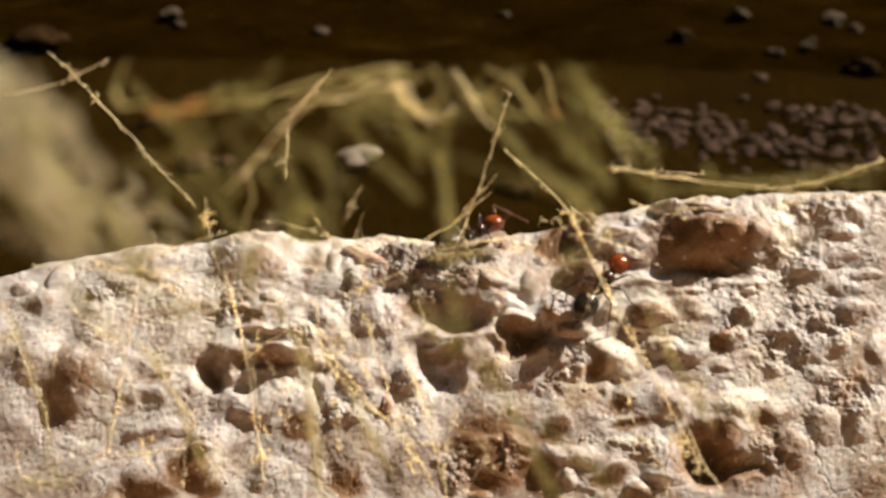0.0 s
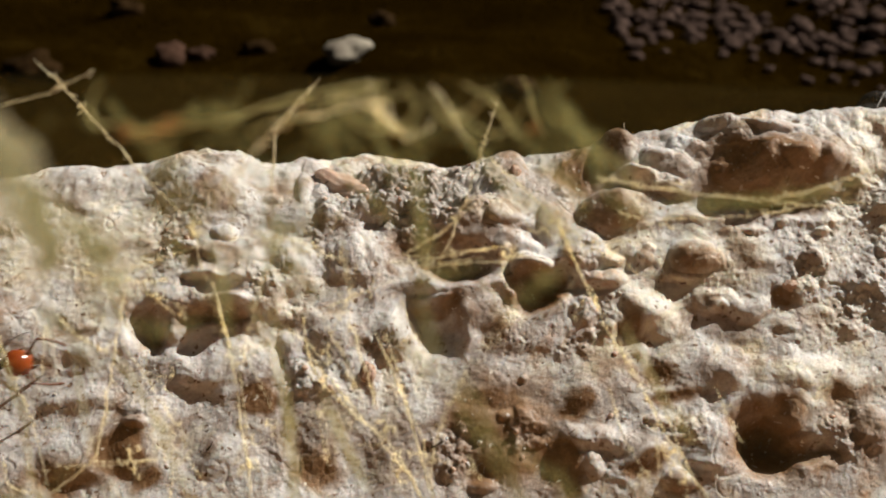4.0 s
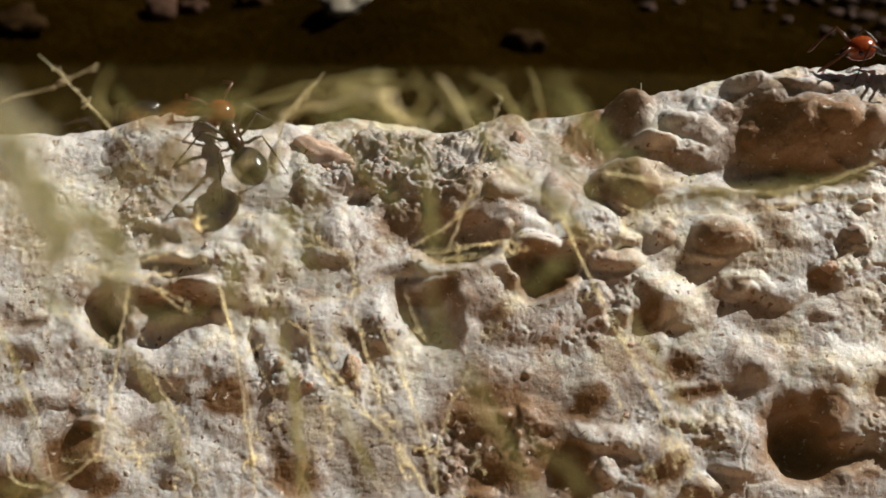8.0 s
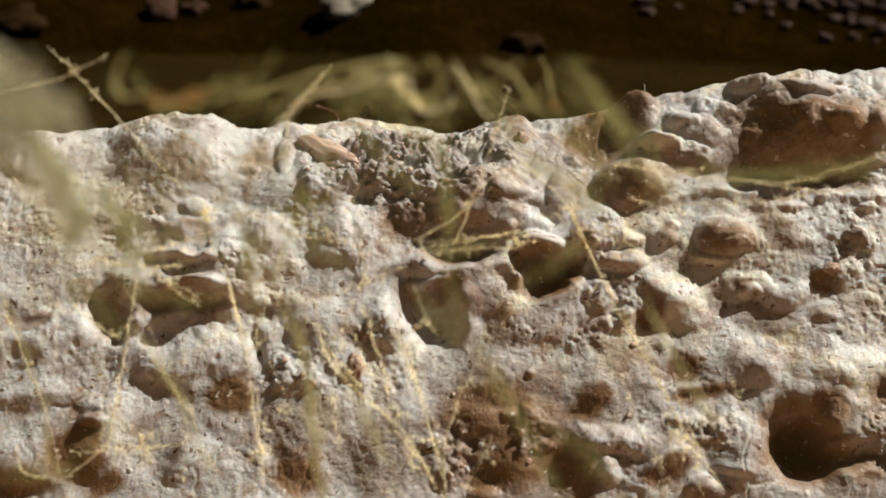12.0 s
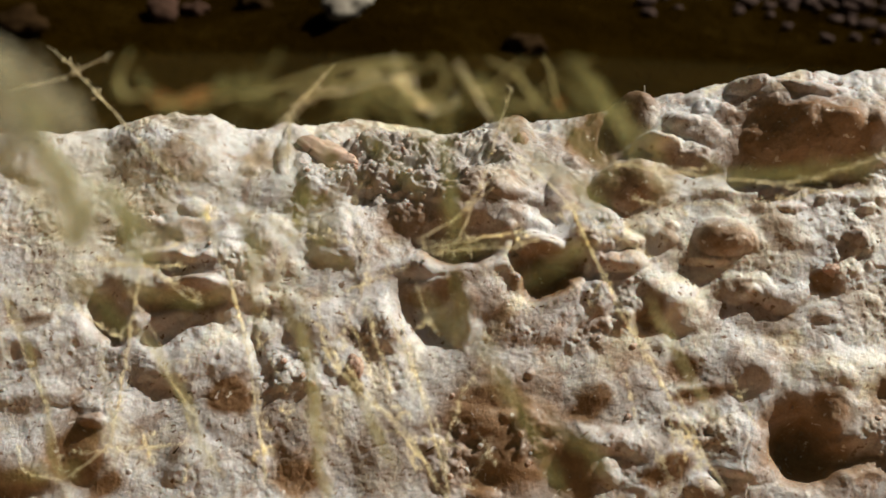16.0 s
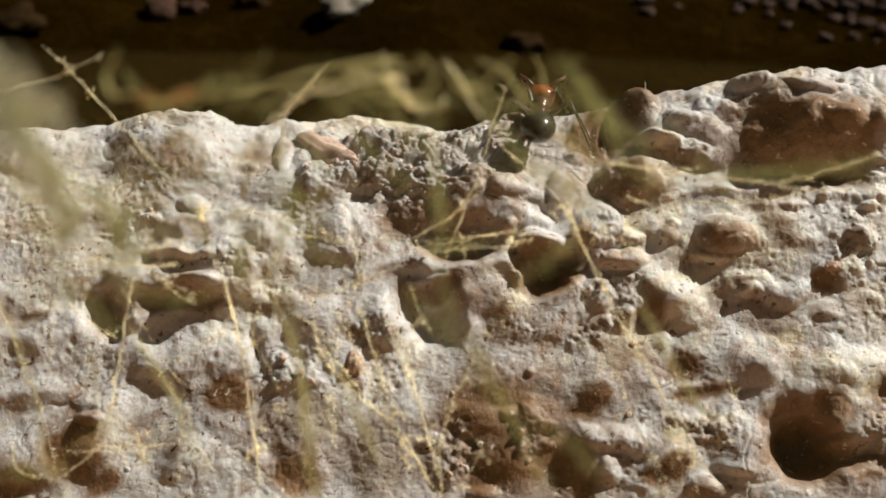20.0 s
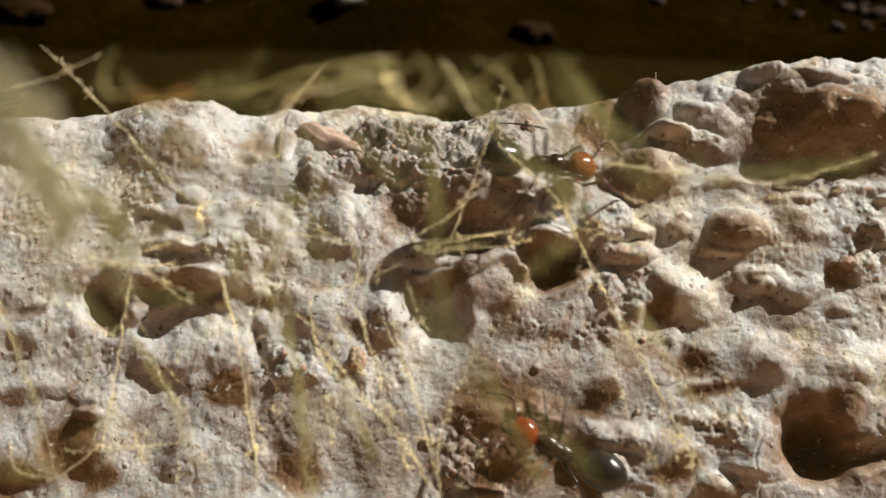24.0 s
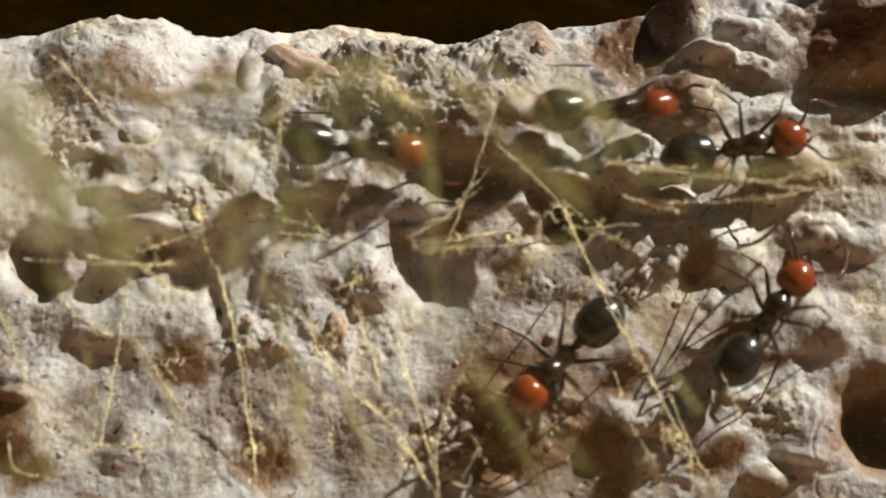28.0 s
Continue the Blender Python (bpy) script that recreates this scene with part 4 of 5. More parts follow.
def build_ant():
    ant = new("ant")
    tagged(ant, "glossy black ant with a bright red head", "ant", "ants crossing the stone")
    g = oval(-2.35, -0.75, 1.0, 0.92, 0.62, 0.56, 26, 1.5, 0.62)
    g = [(x, z, w * (0.975 if k in (11, 15, 18) else 1.0), h * (0.975 if k in (11, 15, 18) else 1.0)) for k, (x, z, w, h) in enumerate(g)]
    abdomen = part("abdomen", loft(g, 22), BLACK, ant, "glossy black pointed abdomen")
    hairs = []
    for k in range(34):
        a, q = k * 2.4, 0.15 + 0.7 * (k * 0.618 % 1)
        x = -2.35 + 1.6 * q
        r = math.sin(math.pi * min(max(q, 0.02), 0.98)) ** 0.9
        y, z = 0.6 * r * math.cos(a), 0.95 + 0.54 * r * math.sin(a)
        hairs.append([(x, y, z, 0.008), (x - 0.09, y * 1.14, 0.95 + (z - 0.95) * 1.16, 0.003)])
    part("hair", tubes(hairs, 3), LIMB, abdomen, "short pale body hair")
    part("petiole", loft(oval(-0.95, -0.5, 0.85, 0.72, 0.15, 0.17) , 12), DARK, ant, "small knotted brown waist")
    part("thorax", loft([(-0.55, 0.72, 0.09, 0.09), (-0.46, 0.76, 0.22, 0.2), (-0.3, 0.8, 0.28, 0.28), (-0.1, 0.82, 0.28, 0.29), (0.06, 0.8, 0.24, 0.25), (0.18, 0.83, 0.31, 0.32), (0.36, 0.86, 0.37, 0.37), (0.54, 0.86, 0.35, 0.34), (0.7, 0.83, 0.24, 0.22), (0.86, 0.82, 0.12, 0.12)], 16), DARK, ant, "stout knotted dark brown thorax")
    head = part("head", loft([(0.82, 0.84, 0.14, 0.12), (0.88, 0.85, 0.36, 0.28), (1.02, 0.86, 0.48, 0.38), (1.25, 0.85, 0.53, 0.42), (1.48, 0.83, 0.5, 0.4), (1.66, 0.8, 0.4, 0.33), (1.78, 0.77, 0.24, 0.22), (1.82, 0.76, 0.1, 0.1)], 20), RED, ant, "glossy red rounded head")
    for side in (1, -1):
        bm = lumpy((0.1, 0.07, 0.1), 3, 2, 0.0)
        bmesh.ops.translate(bm, verts=bm.verts, vec=Vector((1.42, 0.47 * side, 0.92)) * MM)
        part("eye", bm, EYE, head, "black oval eye")
        part("jaw", tubes([[(1.74, 0.16 * side, 0.72, 0.08), (1.92, 0.15 * side, 0.68, 0.06), (2.02, 0.03 * side, 0.66, 0.03)]]), DARK, head, "brown biting jaw")
        part("antenna", tubes([[(1.62, 0.2 * side, 0.94, 0.05), (1.85, 0.55 * side, 1.2, 0.05), (2.02, 0.82 * side, 1.28, 0.055), (2.3, 0.86 * side, 1.02, 0.045), (2.62, 0.8 * side, 0.72, 0.05), (2.85, 0.74 * side, 0.5, 0.07), (2.95, 0.72 * side, 0.4, 0.03)]]), ANTENNA, ant, "elbowed reddish brown antenna")
        for k in range(3):
            h, n, f = HIPS[k], KNEES[k], FEET[k]
            n, f = Vector((n[0], n[1] * side, n[2])), Vector((f[0], f[1] * side, f[2]))
            half = n.lerp(f, 0.62)
            half.z += 0.06
            line = [(0, 0, 0, 0.07), (n.x * 0.3, n.y * 0.3, n.z * 0.15, 0.07), (n.x * 0.7, n.y * 0.7, n.z * 0.72, 0.055), (n.x, n.y, n.z, 0.034), (n.x * 0.6 + half.x * 0.4, n.y * 0.6 + half.y * 0.4, n.z * 0.6 + half.z * 0.4, 0.04), (half.x, half.y, half.z, 0.026), (f.x * 0.9 + half.x * 0.1, f.y * 0.9 + half.y * 0.1, f.z * 0.9 + half.z * 0.1, 0.02), (f.x * 1.06, f.y * 1.06, f.z, 0.016)]
            leg = part("leg", tubes([line]), LIMB, ant, "thin jointed dark leg")
            leg.matrix_basis = Matrix.Translation(Vector((h[0], h[1] * side, h[2] + 0.1)) * MM * ANT_SIZE)
    for o in ant.children_recursive:
        o.data.transform(Matrix.Scale(ANT_SIZE, 4))
    return ant


ants = [build_ant()]
for _ in range(6):
    ants.append(copy_thing(ants[0], Matrix.Identity(4)))


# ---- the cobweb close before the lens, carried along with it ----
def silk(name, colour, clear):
    m, nt, sh = material(name, 0.7)
    n = noise_node(nt, 700, 4, 0.6)
    col = ramp(nt, n.outputs["Fac"], [(0.35, tuple(c * 0.7 for c in colour)), (0.65, colour)]).outputs["Color"]
    diffuse, back, both, gap, out = (nt.nodes.new("ShaderNode" + k) for k in ("BsdfDiffuse", "BsdfTranslucent", "AddShader", "BsdfTransparent", "MixShader"))
    for node in (diffuse, back):
        nt.links.new(col, node.inputs["Color"])
    nt.links.new(diffuse.outputs[0], both.inputs[0])
    nt.links.new(back.outputs[0], both.inputs[1])
    out.inputs["Fac"].default_value = 1 - clear
    nt.links.new(gap.outputs[0], out.inputs[1])
    nt.links.new(both.outputs[0], out.inputs[2])
    nt.links.new(out.outputs[0], nt.nodes["Material Output"].inputs["Surface"])
    nt.nodes.remove(sh)
    return m


FINE_SILK = silk("dusty pale cream silk", (0.72, 0.68, 0.53), 0.25)
THICK_SILK = silk("thick olive silk", (0.42, 0.39, 0.20), 0.55)
VEIL_SILK = silk("thin olive silk veil", (0.30, 0.29, 0.12), 0.86)
MIST_SILK = silk("faint cream silk mist", (0.70, 0.66, 0.46), 0.925)
RUST = silk("rusty plant debris", (0.36, 0.15, 0.05), 0.75)
# The film's olive tint and alpha also put haze over the dark hollows.
film_mat, film_nt, film_sh = material("dusty olive haze film", 0.6)
film_noise = noise_node(film_nt, 90, 4, 0.6)
film_sh.inputs["Base Color"].default_value = (0.5, 0.39, 0.13, 1)
film_nt.links.new(ramp(film_nt, film_noise.outputs["Fac"], [(0.3, (0.03, 0.03, 0.03)), (0.7, (0.075, 0.075, 0.075))]).outputs["Color"], film_sh.inputs["Alpha"])
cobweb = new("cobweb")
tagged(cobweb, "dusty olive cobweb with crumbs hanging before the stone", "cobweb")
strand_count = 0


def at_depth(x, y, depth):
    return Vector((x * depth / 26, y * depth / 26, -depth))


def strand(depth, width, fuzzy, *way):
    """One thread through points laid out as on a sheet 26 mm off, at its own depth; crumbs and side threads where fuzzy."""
    global strand_count
    strand_count += 1
    rng = random.Random(strand_count)
    pts = [at_depth(x, y, depth) for x, y in way]
    line = []
    for k in range(len(pts) - 1):
        p0, p1, p2, p3 = pts[max(k - 1, 0)], pts[k], pts[k + 1], pts[min(k + 2, len(pts) - 1)]
        steps = max(4, int((p2 - p1).length / 0.12))
        for j in range(steps):
            q = j / steps
            line.append(0.5 * (2 * p1 + (p2 - p0) * q + (2 * p0 - 5 * p1 + 4 * p2 - p3) * q * q + (3 * p1 - p0 - 3 * p2 + p3) * q**3))
    line.append(pts[-1])
    r = width * depth / 26 / 2
    tube, extras = [], []
    for k, p in enumerate(line):
        wob = noise.noise_vector(p * 2.2 + Vector((strand_count, 0, 0))) * (0.06 if fuzzy else 0.1)
        thick = r * (0.6 + (0.9 if fuzzy else 1.1) * abs(noise.noise(p * (4.0 if fuzzy else 1.1) + Vector((0, strand_count, 0)))))
        ends = min(1.0, (k + 1) / 6, (len(line) - k) / 6)
        tube.append((*(p + wob), thick * (0.25 + 0.75 * ends) * (0.8 if fuzzy else 1.0)))
    for k in range(2, len(tube) - 2):
        p = Vector(tube[k][:3])
        clump = noise.noise(p * 1.6 + Vector((3 * strand_count, 0, 0)))
        for _ in range(rng.randint(0, 3) if fuzzy and clump > -0.15 else rng.choice((0, 0, 1)) if fuzzy else rng.choice((0, 0, 0, 1))):
            d = Vector((rng.uniform(-1, 1), rng.uniform(-1, 1), rng.uniform(-0.5, 0.5))).normalized()
            size = rng.choice((0.02, 0.03, 0.05, 0.05, 0.08, 0.15 if clump > 0.2 else 0.06)) if fuzzy else r * rng.uniform(0.8, 2.2)
            start = p + d * rng.uniform(0, 0.03)
            bend = Vector((rng.uniform(-1, 1), rng.uniform(-1, 1), 0)) * size
            w = rng.uniform(0.008, 0.015)
            extras.append([(*start, w if fuzzy else r * 0.5), (*(start + d * size + bend * 0.2), w * 1.2 if fuzzy else r * 0.6), (*(start + d * size * 1.3 + bend), w * 0.5 if fuzzy else r * 0.2)])
    mat = FINE_SILK if fuzzy else MIST_SILK if width > 0.6 else VEIL_SILK if width > 0.13 else THICK_SILK
    ob = part("strand", tubes([tube], 6 if fuzzy else 9), mat, cobweb)
    if extras:
        tagged(part("crumb", tubes(extras, 4), mat, ob), kind="stuff")


strand(34.5, 0.026, 1, (-8.50, 4.36), (-7.95, 3.87), (-6.93, 2.79), (-5.72, 1.46), (-5.24, 0.98))
strand(31, 0.025, 1, (-9.46, 3.33), (-8.74, 3.51), (-8.01, 3.75), (-7.11, 4.20))
strand(34, 0.051, 1, (-2.34, 3.97), (-2.82, 3.39), (-3.25, 2.85), (-3.33, 2.18), (-3.37, 1.58))
strand(34, 0.034, 1, (-2.56, 3.78), (-3.07, 3.21), (-3.45, 2.67))
strand(34.5, 0.034, 1, (-6.30, -0.45), (-5.78, -0.83), (-5.21, -1.22))
strand(34.5, 0.042, 1, (-6.51, -0.59), (-6.75, -1.92), (-6.99, -3.37), (-7.23, -4.21), (-8.14, -4.94))
strand(24, 0.072, 0, (-9.46, -0.77), (-8.98, -2.04), (-8.56, -3.25), (-8.26, -4.94))
strand(20, 0.109, 0, (-6.57, -1.68), (-5.96, -2.64), (-5.48, -3.61), (-4.82, -4.94))
strand(34.5, 0.042, 1, (-4.66, -0.35), (-4.27, -1.92), (-4.03, -3.37), (-3.81, -4.94))
strand(20, 0.121, 0, (-3.57, -0.59), (-3.07, -2.16), (-2.82, -3.37), (-2.56, -5.42))
strand(34.5, 0.034, 1, (-2.70, -1.07), (-2.52, -2.16), (-1.74, -3.13), (-0.77, -3.97), (-0.14, -5.18))
strand(34.5, 0.025, 1, (-2.41, -3.07), (-2.32, -3.61), (-2.20, -4.33))
strand(34.5, 0.042, 1, (-1.16, -1.44), (-0.77, -2.40), (-0.41, -3.37), (0.10, -5.18))
strand(16.5, 0.169, 0, (-0.10, 2.43), (0.02, 1.10), (0.16, -0.41))
strand(15, 0.217, 0, (0.07, -0.23), (0.56, -1.80), (1.28, -2.88), (1.88, -4.09), (2.67, -5.42))
strand(34, 0.034, 1, (-0.65, 0.19), (0.19, 0.62), (0.56, 0.92), (1.01, 1.34))
strand(34.5, 0.025, 1, (-0.56, 0.01), (0.56, 0.19), (1.46, 0.37), (1.82, 0.19))
strand(34.5, 0.025, 1, (-0.41, -0.13), (0.68, -0.01), (1.70, 0.06))
strand(16.5, 0.241, 0, (2.61, 4.18), (3.33, 3.15), (4.12, 1.94))
strand(17.5, 0.169, 0, (2.67, 1.46), (3.09, 0.92), (3.43, 0.49))
strand(21, 0.076, 1, (0.19, 4.00), (0.68, 3.33), (1.06, 2.73))
strand(34.5, 0.034, 1, (1.28, 2.25), (2.61, 0.98), (3.21, -0.23), (3.81, -1.44), (4.42, -2.52), (5.41, -4.33))
strand(20, 0.121, 0, (4.30, -1.07), (5.02, -2.40), (5.77, -3.67))
strand(31, 0.042, 1, (3.51, 1.85), (5.62, 1.56), (7.44, 1.44), (9.49, 2.04))
strand(34, 0.025, 1, (7.19, 1.34), (8.28, 1.24), (9.49, 1.34))
strand(16.5, 0.217, 0, (-6.75, 4.30), (-6.99, 3.87), (-7.11, 3.39))
strand(16.5, 0.217, 0, (-3.43, 4.24), (-3.69, 3.75), (-3.97, 3.15))
strand(20, 0.109, 0, (-4.88, 3.15), (-3.19, 3.63), (-0.77, 4.12))
strand(24, 0.060, 0, (-4.15, 3.33), (-2.70, 3.51), (-1.13, 3.87))
strand(20, 0.05, 1, (-3.19, 3.21), (-1.62, 3.51), (-0.77, 3.69), (-0.59, 3.09), (0.07, 2.97), (0.22, 3.39))
strand(20, 0.05, 1, (-1.13, 4.14), (-0.95, 3.63), (-0.63, 3.09))
strand(20, 0.05, 1, (-2.10, 3.81), (-1.26, 3.63), (-0.47, 3.09), (-0.29, 2.79))
strand(20, 0.097, 0, (0.92, 4.12), (1.64, 3.51), (2.18, 2.85))
strand(24, 0.072, 0, (2.06, 4.12), (2.31, 3.51), (2.51, 2.85))
strand(17.5, 0.217, 0, (0.62, 3.69), (1.40, 2.43), (2.49, 1.46), (3.39, 0.62))
strand(16.5, 0.241, 0, (3.21, 3.03), (3.94, 2.06), (4.72, 0.92))
strand(17.5, 0.193, 0, (-1.13, 3.09), (-0.47, 2.49), (-0.05, 1.94), (0.13, 0.49))
strand(34.5, 0.034, 1, (1.46, 3.51), (1.16, 2.61), (0.80, 1.46), (0.25, 0.07))
strand(17.5, 0.193, 0, (-5.84, 1.34), (-6.45, 0.68), (-7.05, 0.13))
strand(17.5, 0.145, 0, (-4.64, 1.22), (-5.60, 0.37), (-6.32, 0.01))
strand(22, 0.072, 0, (-4.15, 2.06), (-4.03, 1.22), (-4.33, 0.49))
strand(18, 0.169, 0, (-3.13, 2.18), (-3.37, 1.46), (-2.95, 0.86), (-2.22, 0.37))
strand(18, 0.193, 0, (-3.43, 0.74), (-2.82, 0.98), (-2.34, 0.49))
strand(33, 0.025, 1, (-8.74, -0.25), (-7.53, -0.33), (-6.51, -0.35))
strand(34.5, 0.025, 1, (-6.45, -0.13), (-5.48, 0.19), (-4.61, 0.49))
strand(34.5, 0.025, 1, (-3.43, 0.35), (-2.70, 0.25), (-1.96, 0.11))
strand(34, 0.025, 1, (-2.37, -0.98), (-1.62, -0.71), (-0.75, -0.35))
strand(28, 0.042, 1, (-3.16, 0.49), (-3.43, -0.11), (-3.79, -1.01))
strand(34.5, 0.025, 1, (-5.06, 1.22), (-4.97, 0.25), (-4.70, -0.47))
strand(34, 0.034, 1, (-7.53, -0.11), (-6.69, -0.35), (-5.48, -0.35))
strand(34, 0.025, 1, (-8.01, -0.95), (-7.53, -1.56), (-6.81, -1.92))
strand(15, 0.362, 0, (-4.27, 0.86), (-4.09, 0.01), (-3.97, -0.95))
strand(15, 0.410, 0, (-7.23, 1.34), (-6.87, 0.01), (-6.69, -1.19))
strand(15, 0.531, 0, (-9.70, 4.24), (-8.98, 2.91), (-8.14, 1.34), (-7.29, 0.25))
strand(15, 0.435, 0, (-9.83, 2.18), (-8.98, 1.34), (-8.38, 0.25))
strand(15, 0.362, 0, (-8.74, 3.27), (-9.22, 2.18), (-9.95, 1.34))
strand(16.5, 0.314, 0, (2.00, -3.37), (2.85, -4.21), (3.63, -4.94))
strand(34.5, 0.034, 1, (4.96, -3.01), (5.20, -3.61), (5.50, -4.33), (6.05, -5.18))
strand(34, 0.025, 1, (6.11, -2.64), (6.35, -3.25), (6.71, -3.85))
strand(34.5, 0.025, 1, (0.19, -3.61), (0.01, -4.45), (0.13, -5.42))
strand(33, 0.034, 1, (-1.74, -1.19), (-1.38, -2.16), (-1.13, -3.13))
strand(34, 0.025, 1, (-5.96, -2.40), (-5.48, -2.40), (-5.60, -2.04))
strand(34.5, 0.025, 1, (-8.01, -4.33), (-7.05, -4.31), (-5.84, -4.21))
strand(34, 0.025, 1, (-9.10, -4.09), (-8.98, -4.70), (-8.14, -4.94))
strand(34.5, 0.025, 1, (2.97, 0.13), (2.79, 0.86), (3.33, 0.49))
strand(34, 0.025, 1, (4.78, 0.98), (6.59, 1.00), (8.40, 1.28))
strand(34.5, 0.025, 1, (2.61, 0.37), (3.33, 0.43), (4.42, 0.49))
strand(24, 0.084, 0, (7.44, 1.40), (8.40, 1.70), (9.49, 1.97))
strand(34.5, 0.025, 1, (1.16, 1.70), (0.68, 1.16), (0.07, 0.49))
strand(34, 0.025, 1, (-3.19, -1.26), (-2.70, -1.62), (-2.34, -2.04))
strand(22, 0.084, 0, (-7.41, -1.92), (-7.23, -2.88), (-7.05, -3.85))
strand(34.5, 0.025, 1, (-4.39, -2.40), (-3.79, -1.92), (-3.19, -1.62))
strand(34, 0.025, 1, (-1.01, -1.92), (-0.53, -1.62), (-0.41, -1.44))
strand(28, 0.034, 1, (-1.56, -0.95), (-1.74, 0.01), (-1.74, 0.49))
strand(16.5, 0.290, 0, (-7.77, 0.74), (-8.01, -0.35), (-7.65, -1.44))
strand(20, 0.109, 0, (-2.10, -2.52), (-1.62, -3.61), (-1.01, -4.70))
strand(18, 0.483, 0, (-9.10, 3.03), (-8.32, 1.90), (-7.95, -0.13))
strand(18, 0.410, 0, (-8.32, 1.70), (-7.35, 1.18), (-6.63, 0.49), (-6.14, -0.43))
strand(18, 0.314, 0, (-4.51, 2.18), (-4.39, 1.22))
strand(21, 0.217, 0, (-3.07, 0.98), (-3.55, -0.59))
strand(18, 0.362, 0, (-9.46, 2.79), (-8.74, 2.31), (-7.89, 1.34))
strand(11.6, 1.328, 0, (-10.19, 4.60), (-9.10, 2.91), (-8.38, 1.34), (-7.65, 0.13))
strand(11.6, 0.966, 0, (-9.95, 2.91), (-8.74, 1.82), (-7.53, 0.74))
strand(11.6, 0.845, 0, (-8.98, 4.24), (-8.14, 2.91), (-7.17, 1.70))
strand(11.6, 0.724, 0, (-8.01, 2.55), (-7.41, 1.34), (-6.45, 0.49))
strand(11.6, 0.845, 0, (-9.70, 0.74), (-8.74, 0.49), (-7.77, -0.11))
strand(18, 0.338, 0, (0.56, 3.63), (2.12, 1.82), (3.33, 0.92))
strand(18, 0.266, 0, (3.09, 3.75), (3.94, 2.67), (4.60, 1.76), (4.84, 1.16))
strand(18, 0.241, 0, (1.88, 3.51), (2.73, 2.31), (3.57, 1.40))
strand(18, 0.241, 0, (0.00, 3.27), (0.07, 1.94), (0.10, 0.49))
strand(20, 0.07, 1, (-2.61, 3.49), (-3.55, 2.61), (-4.64, 1.40))
strand(17.5, 0.362, 0, (-3.55, 2.37), (-2.99, 1.16), (-2.44, 0.68))
strand(18, 0.362, 0, (-6.20, 2.97), (-5.12, 3.33), (-3.79, 3.33))
strand(18, 0.290, 0, (-3.67, 0.80), (-3.07, 1.10), (-2.34, 1.16))
strand(18, 0.266, 0, (4.39, 1.48), (6.14, 1.46), (9.46, 2.00))
strand(18, 0.314, 0, (-6.69, 3.75), (-5.48, 2.55), (-4.64, 1.34))
strand(18, 0.266, 0, (-1.13, 3.87), (-0.77, 2.79), (-0.53, 1.70))

strand(34.5, 0.02, 1, (-9.46, -0.95), (-9.10, -1.92), (-8.80, -2.64), (-8.50, -3.37), (-8.14, -4.82))
strand(34.5, 0.022, 1, (-6.63, -1.62), (-6.08, -2.40), (-5.72, -3.01), (-5.24, -3.67))
strand(34.5, 0.024, 1, (-4.63, -0.47), (-4.45, -1.19), (-4.15, -2.16), (-3.97, -3.13), (-3.89, -4.09), (-3.81, -5.18))
strand(19, 0.12, 0, (-3.19, -0.47), (-2.95, -2.16), (-2.70, -4.33), (-2.46, -5.54))
strand(34.5, 0.022, 1, (-2.70, -1.80), (-2.10, -2.52), (-1.50, -3.25), (-1.01, -3.85), (-0.47, -4.51), (0.13, -5.42))
strand(34.5, 0.02, 1, (-1.01, -1.44), (-0.77, -2.04), (-0.53, -2.88), (-0.19, -3.73), (0.07, -4.94))
strand(20, 0.16, 0, (0.80, -1.92), (1.28, -2.88), (1.76, -3.85), (2.43, -5.30))
strand(34.5, 0.022, 1, (2.73, 1.10), (2.97, 0.37), (3.33, -0.41), (3.93, -1.44), (4.42, -2.40), (4.90, -3.37), (5.38, -4.33), (5.56, -5.30))
strand(34.5, 0.016, 1, (-0.59, 0.13), (0.07, 0.19), (0.92, 0.28), (1.76, 0.40))
strand(34.5, 0.016, 1, (-0.53, -0.08), (0.19, 0.01), (1.16, 0.13))
strand(34.5, 0.018, 1, (-7.05, 0.13), (-6.45, -0.29), (-5.84, -0.69), (-5.18, -1.01))
strand(34.5, 0.014, 1, (3.57, 1.80), (4.66, 1.75), (5.62, 1.70))
strand(19, 0.2, 0, (2.73, 4.12), (3.21, 3.39), (3.69, 2.67), (4.12, 1.88))
strand(34.5, 0.015, 1, (-7.29, -4.21), (-6.45, -4.24), (-5.48, -4.16))
strand(34.5, 0.018, 1, (-2.34, -3.01), (-2.22, -3.61), (-2.16, -4.33))
strand(34.5, 0.014, 1, (-2.70, -3.19), (-2.34, -3.15), (-1.92, -3.27))
strand(21, 0.66, 0, (-3.67, 0.86), (-3.97, 0.01), (-4.27, -0.95))
strand(22, 0.62, 0, (-4.63, -0.59), (-4.03, 0.01), (-3.19, 0.49))
strand(20, 0.62, 0, (-6.57, -0.95), (-6.45, 0.25), (-7.05, 1.34))
strand(20, 0.7, 0, (-8.74, 1.34), (-7.77, 0.49), (-7.05, -0.47))
strand(19, 0.16, 0, (-4.27, 0.49), (-4.15, -0.71), (-3.97, -1.92))
strand(18, 0.2, 0, (-7.29, 1.34), (-6.81, 0.13), (-6.32, -0.95))
strand(17, 0.12, 0, (-1.74, 4.00), (-1.50, 3.51), (-1.01, 3.15), (-0.29, 3.27), (0.07, 3.75), (-0.29, 4.06))
strand(17, 0.1, 0, (-1.13, 3.87), (-0.77, 3.39), (0.07, 3.03))
strand(18, 0.12, 0, (-3.67, 3.03), (-2.70, 3.39), (-1.74, 3.75), (-0.29, 3.93))
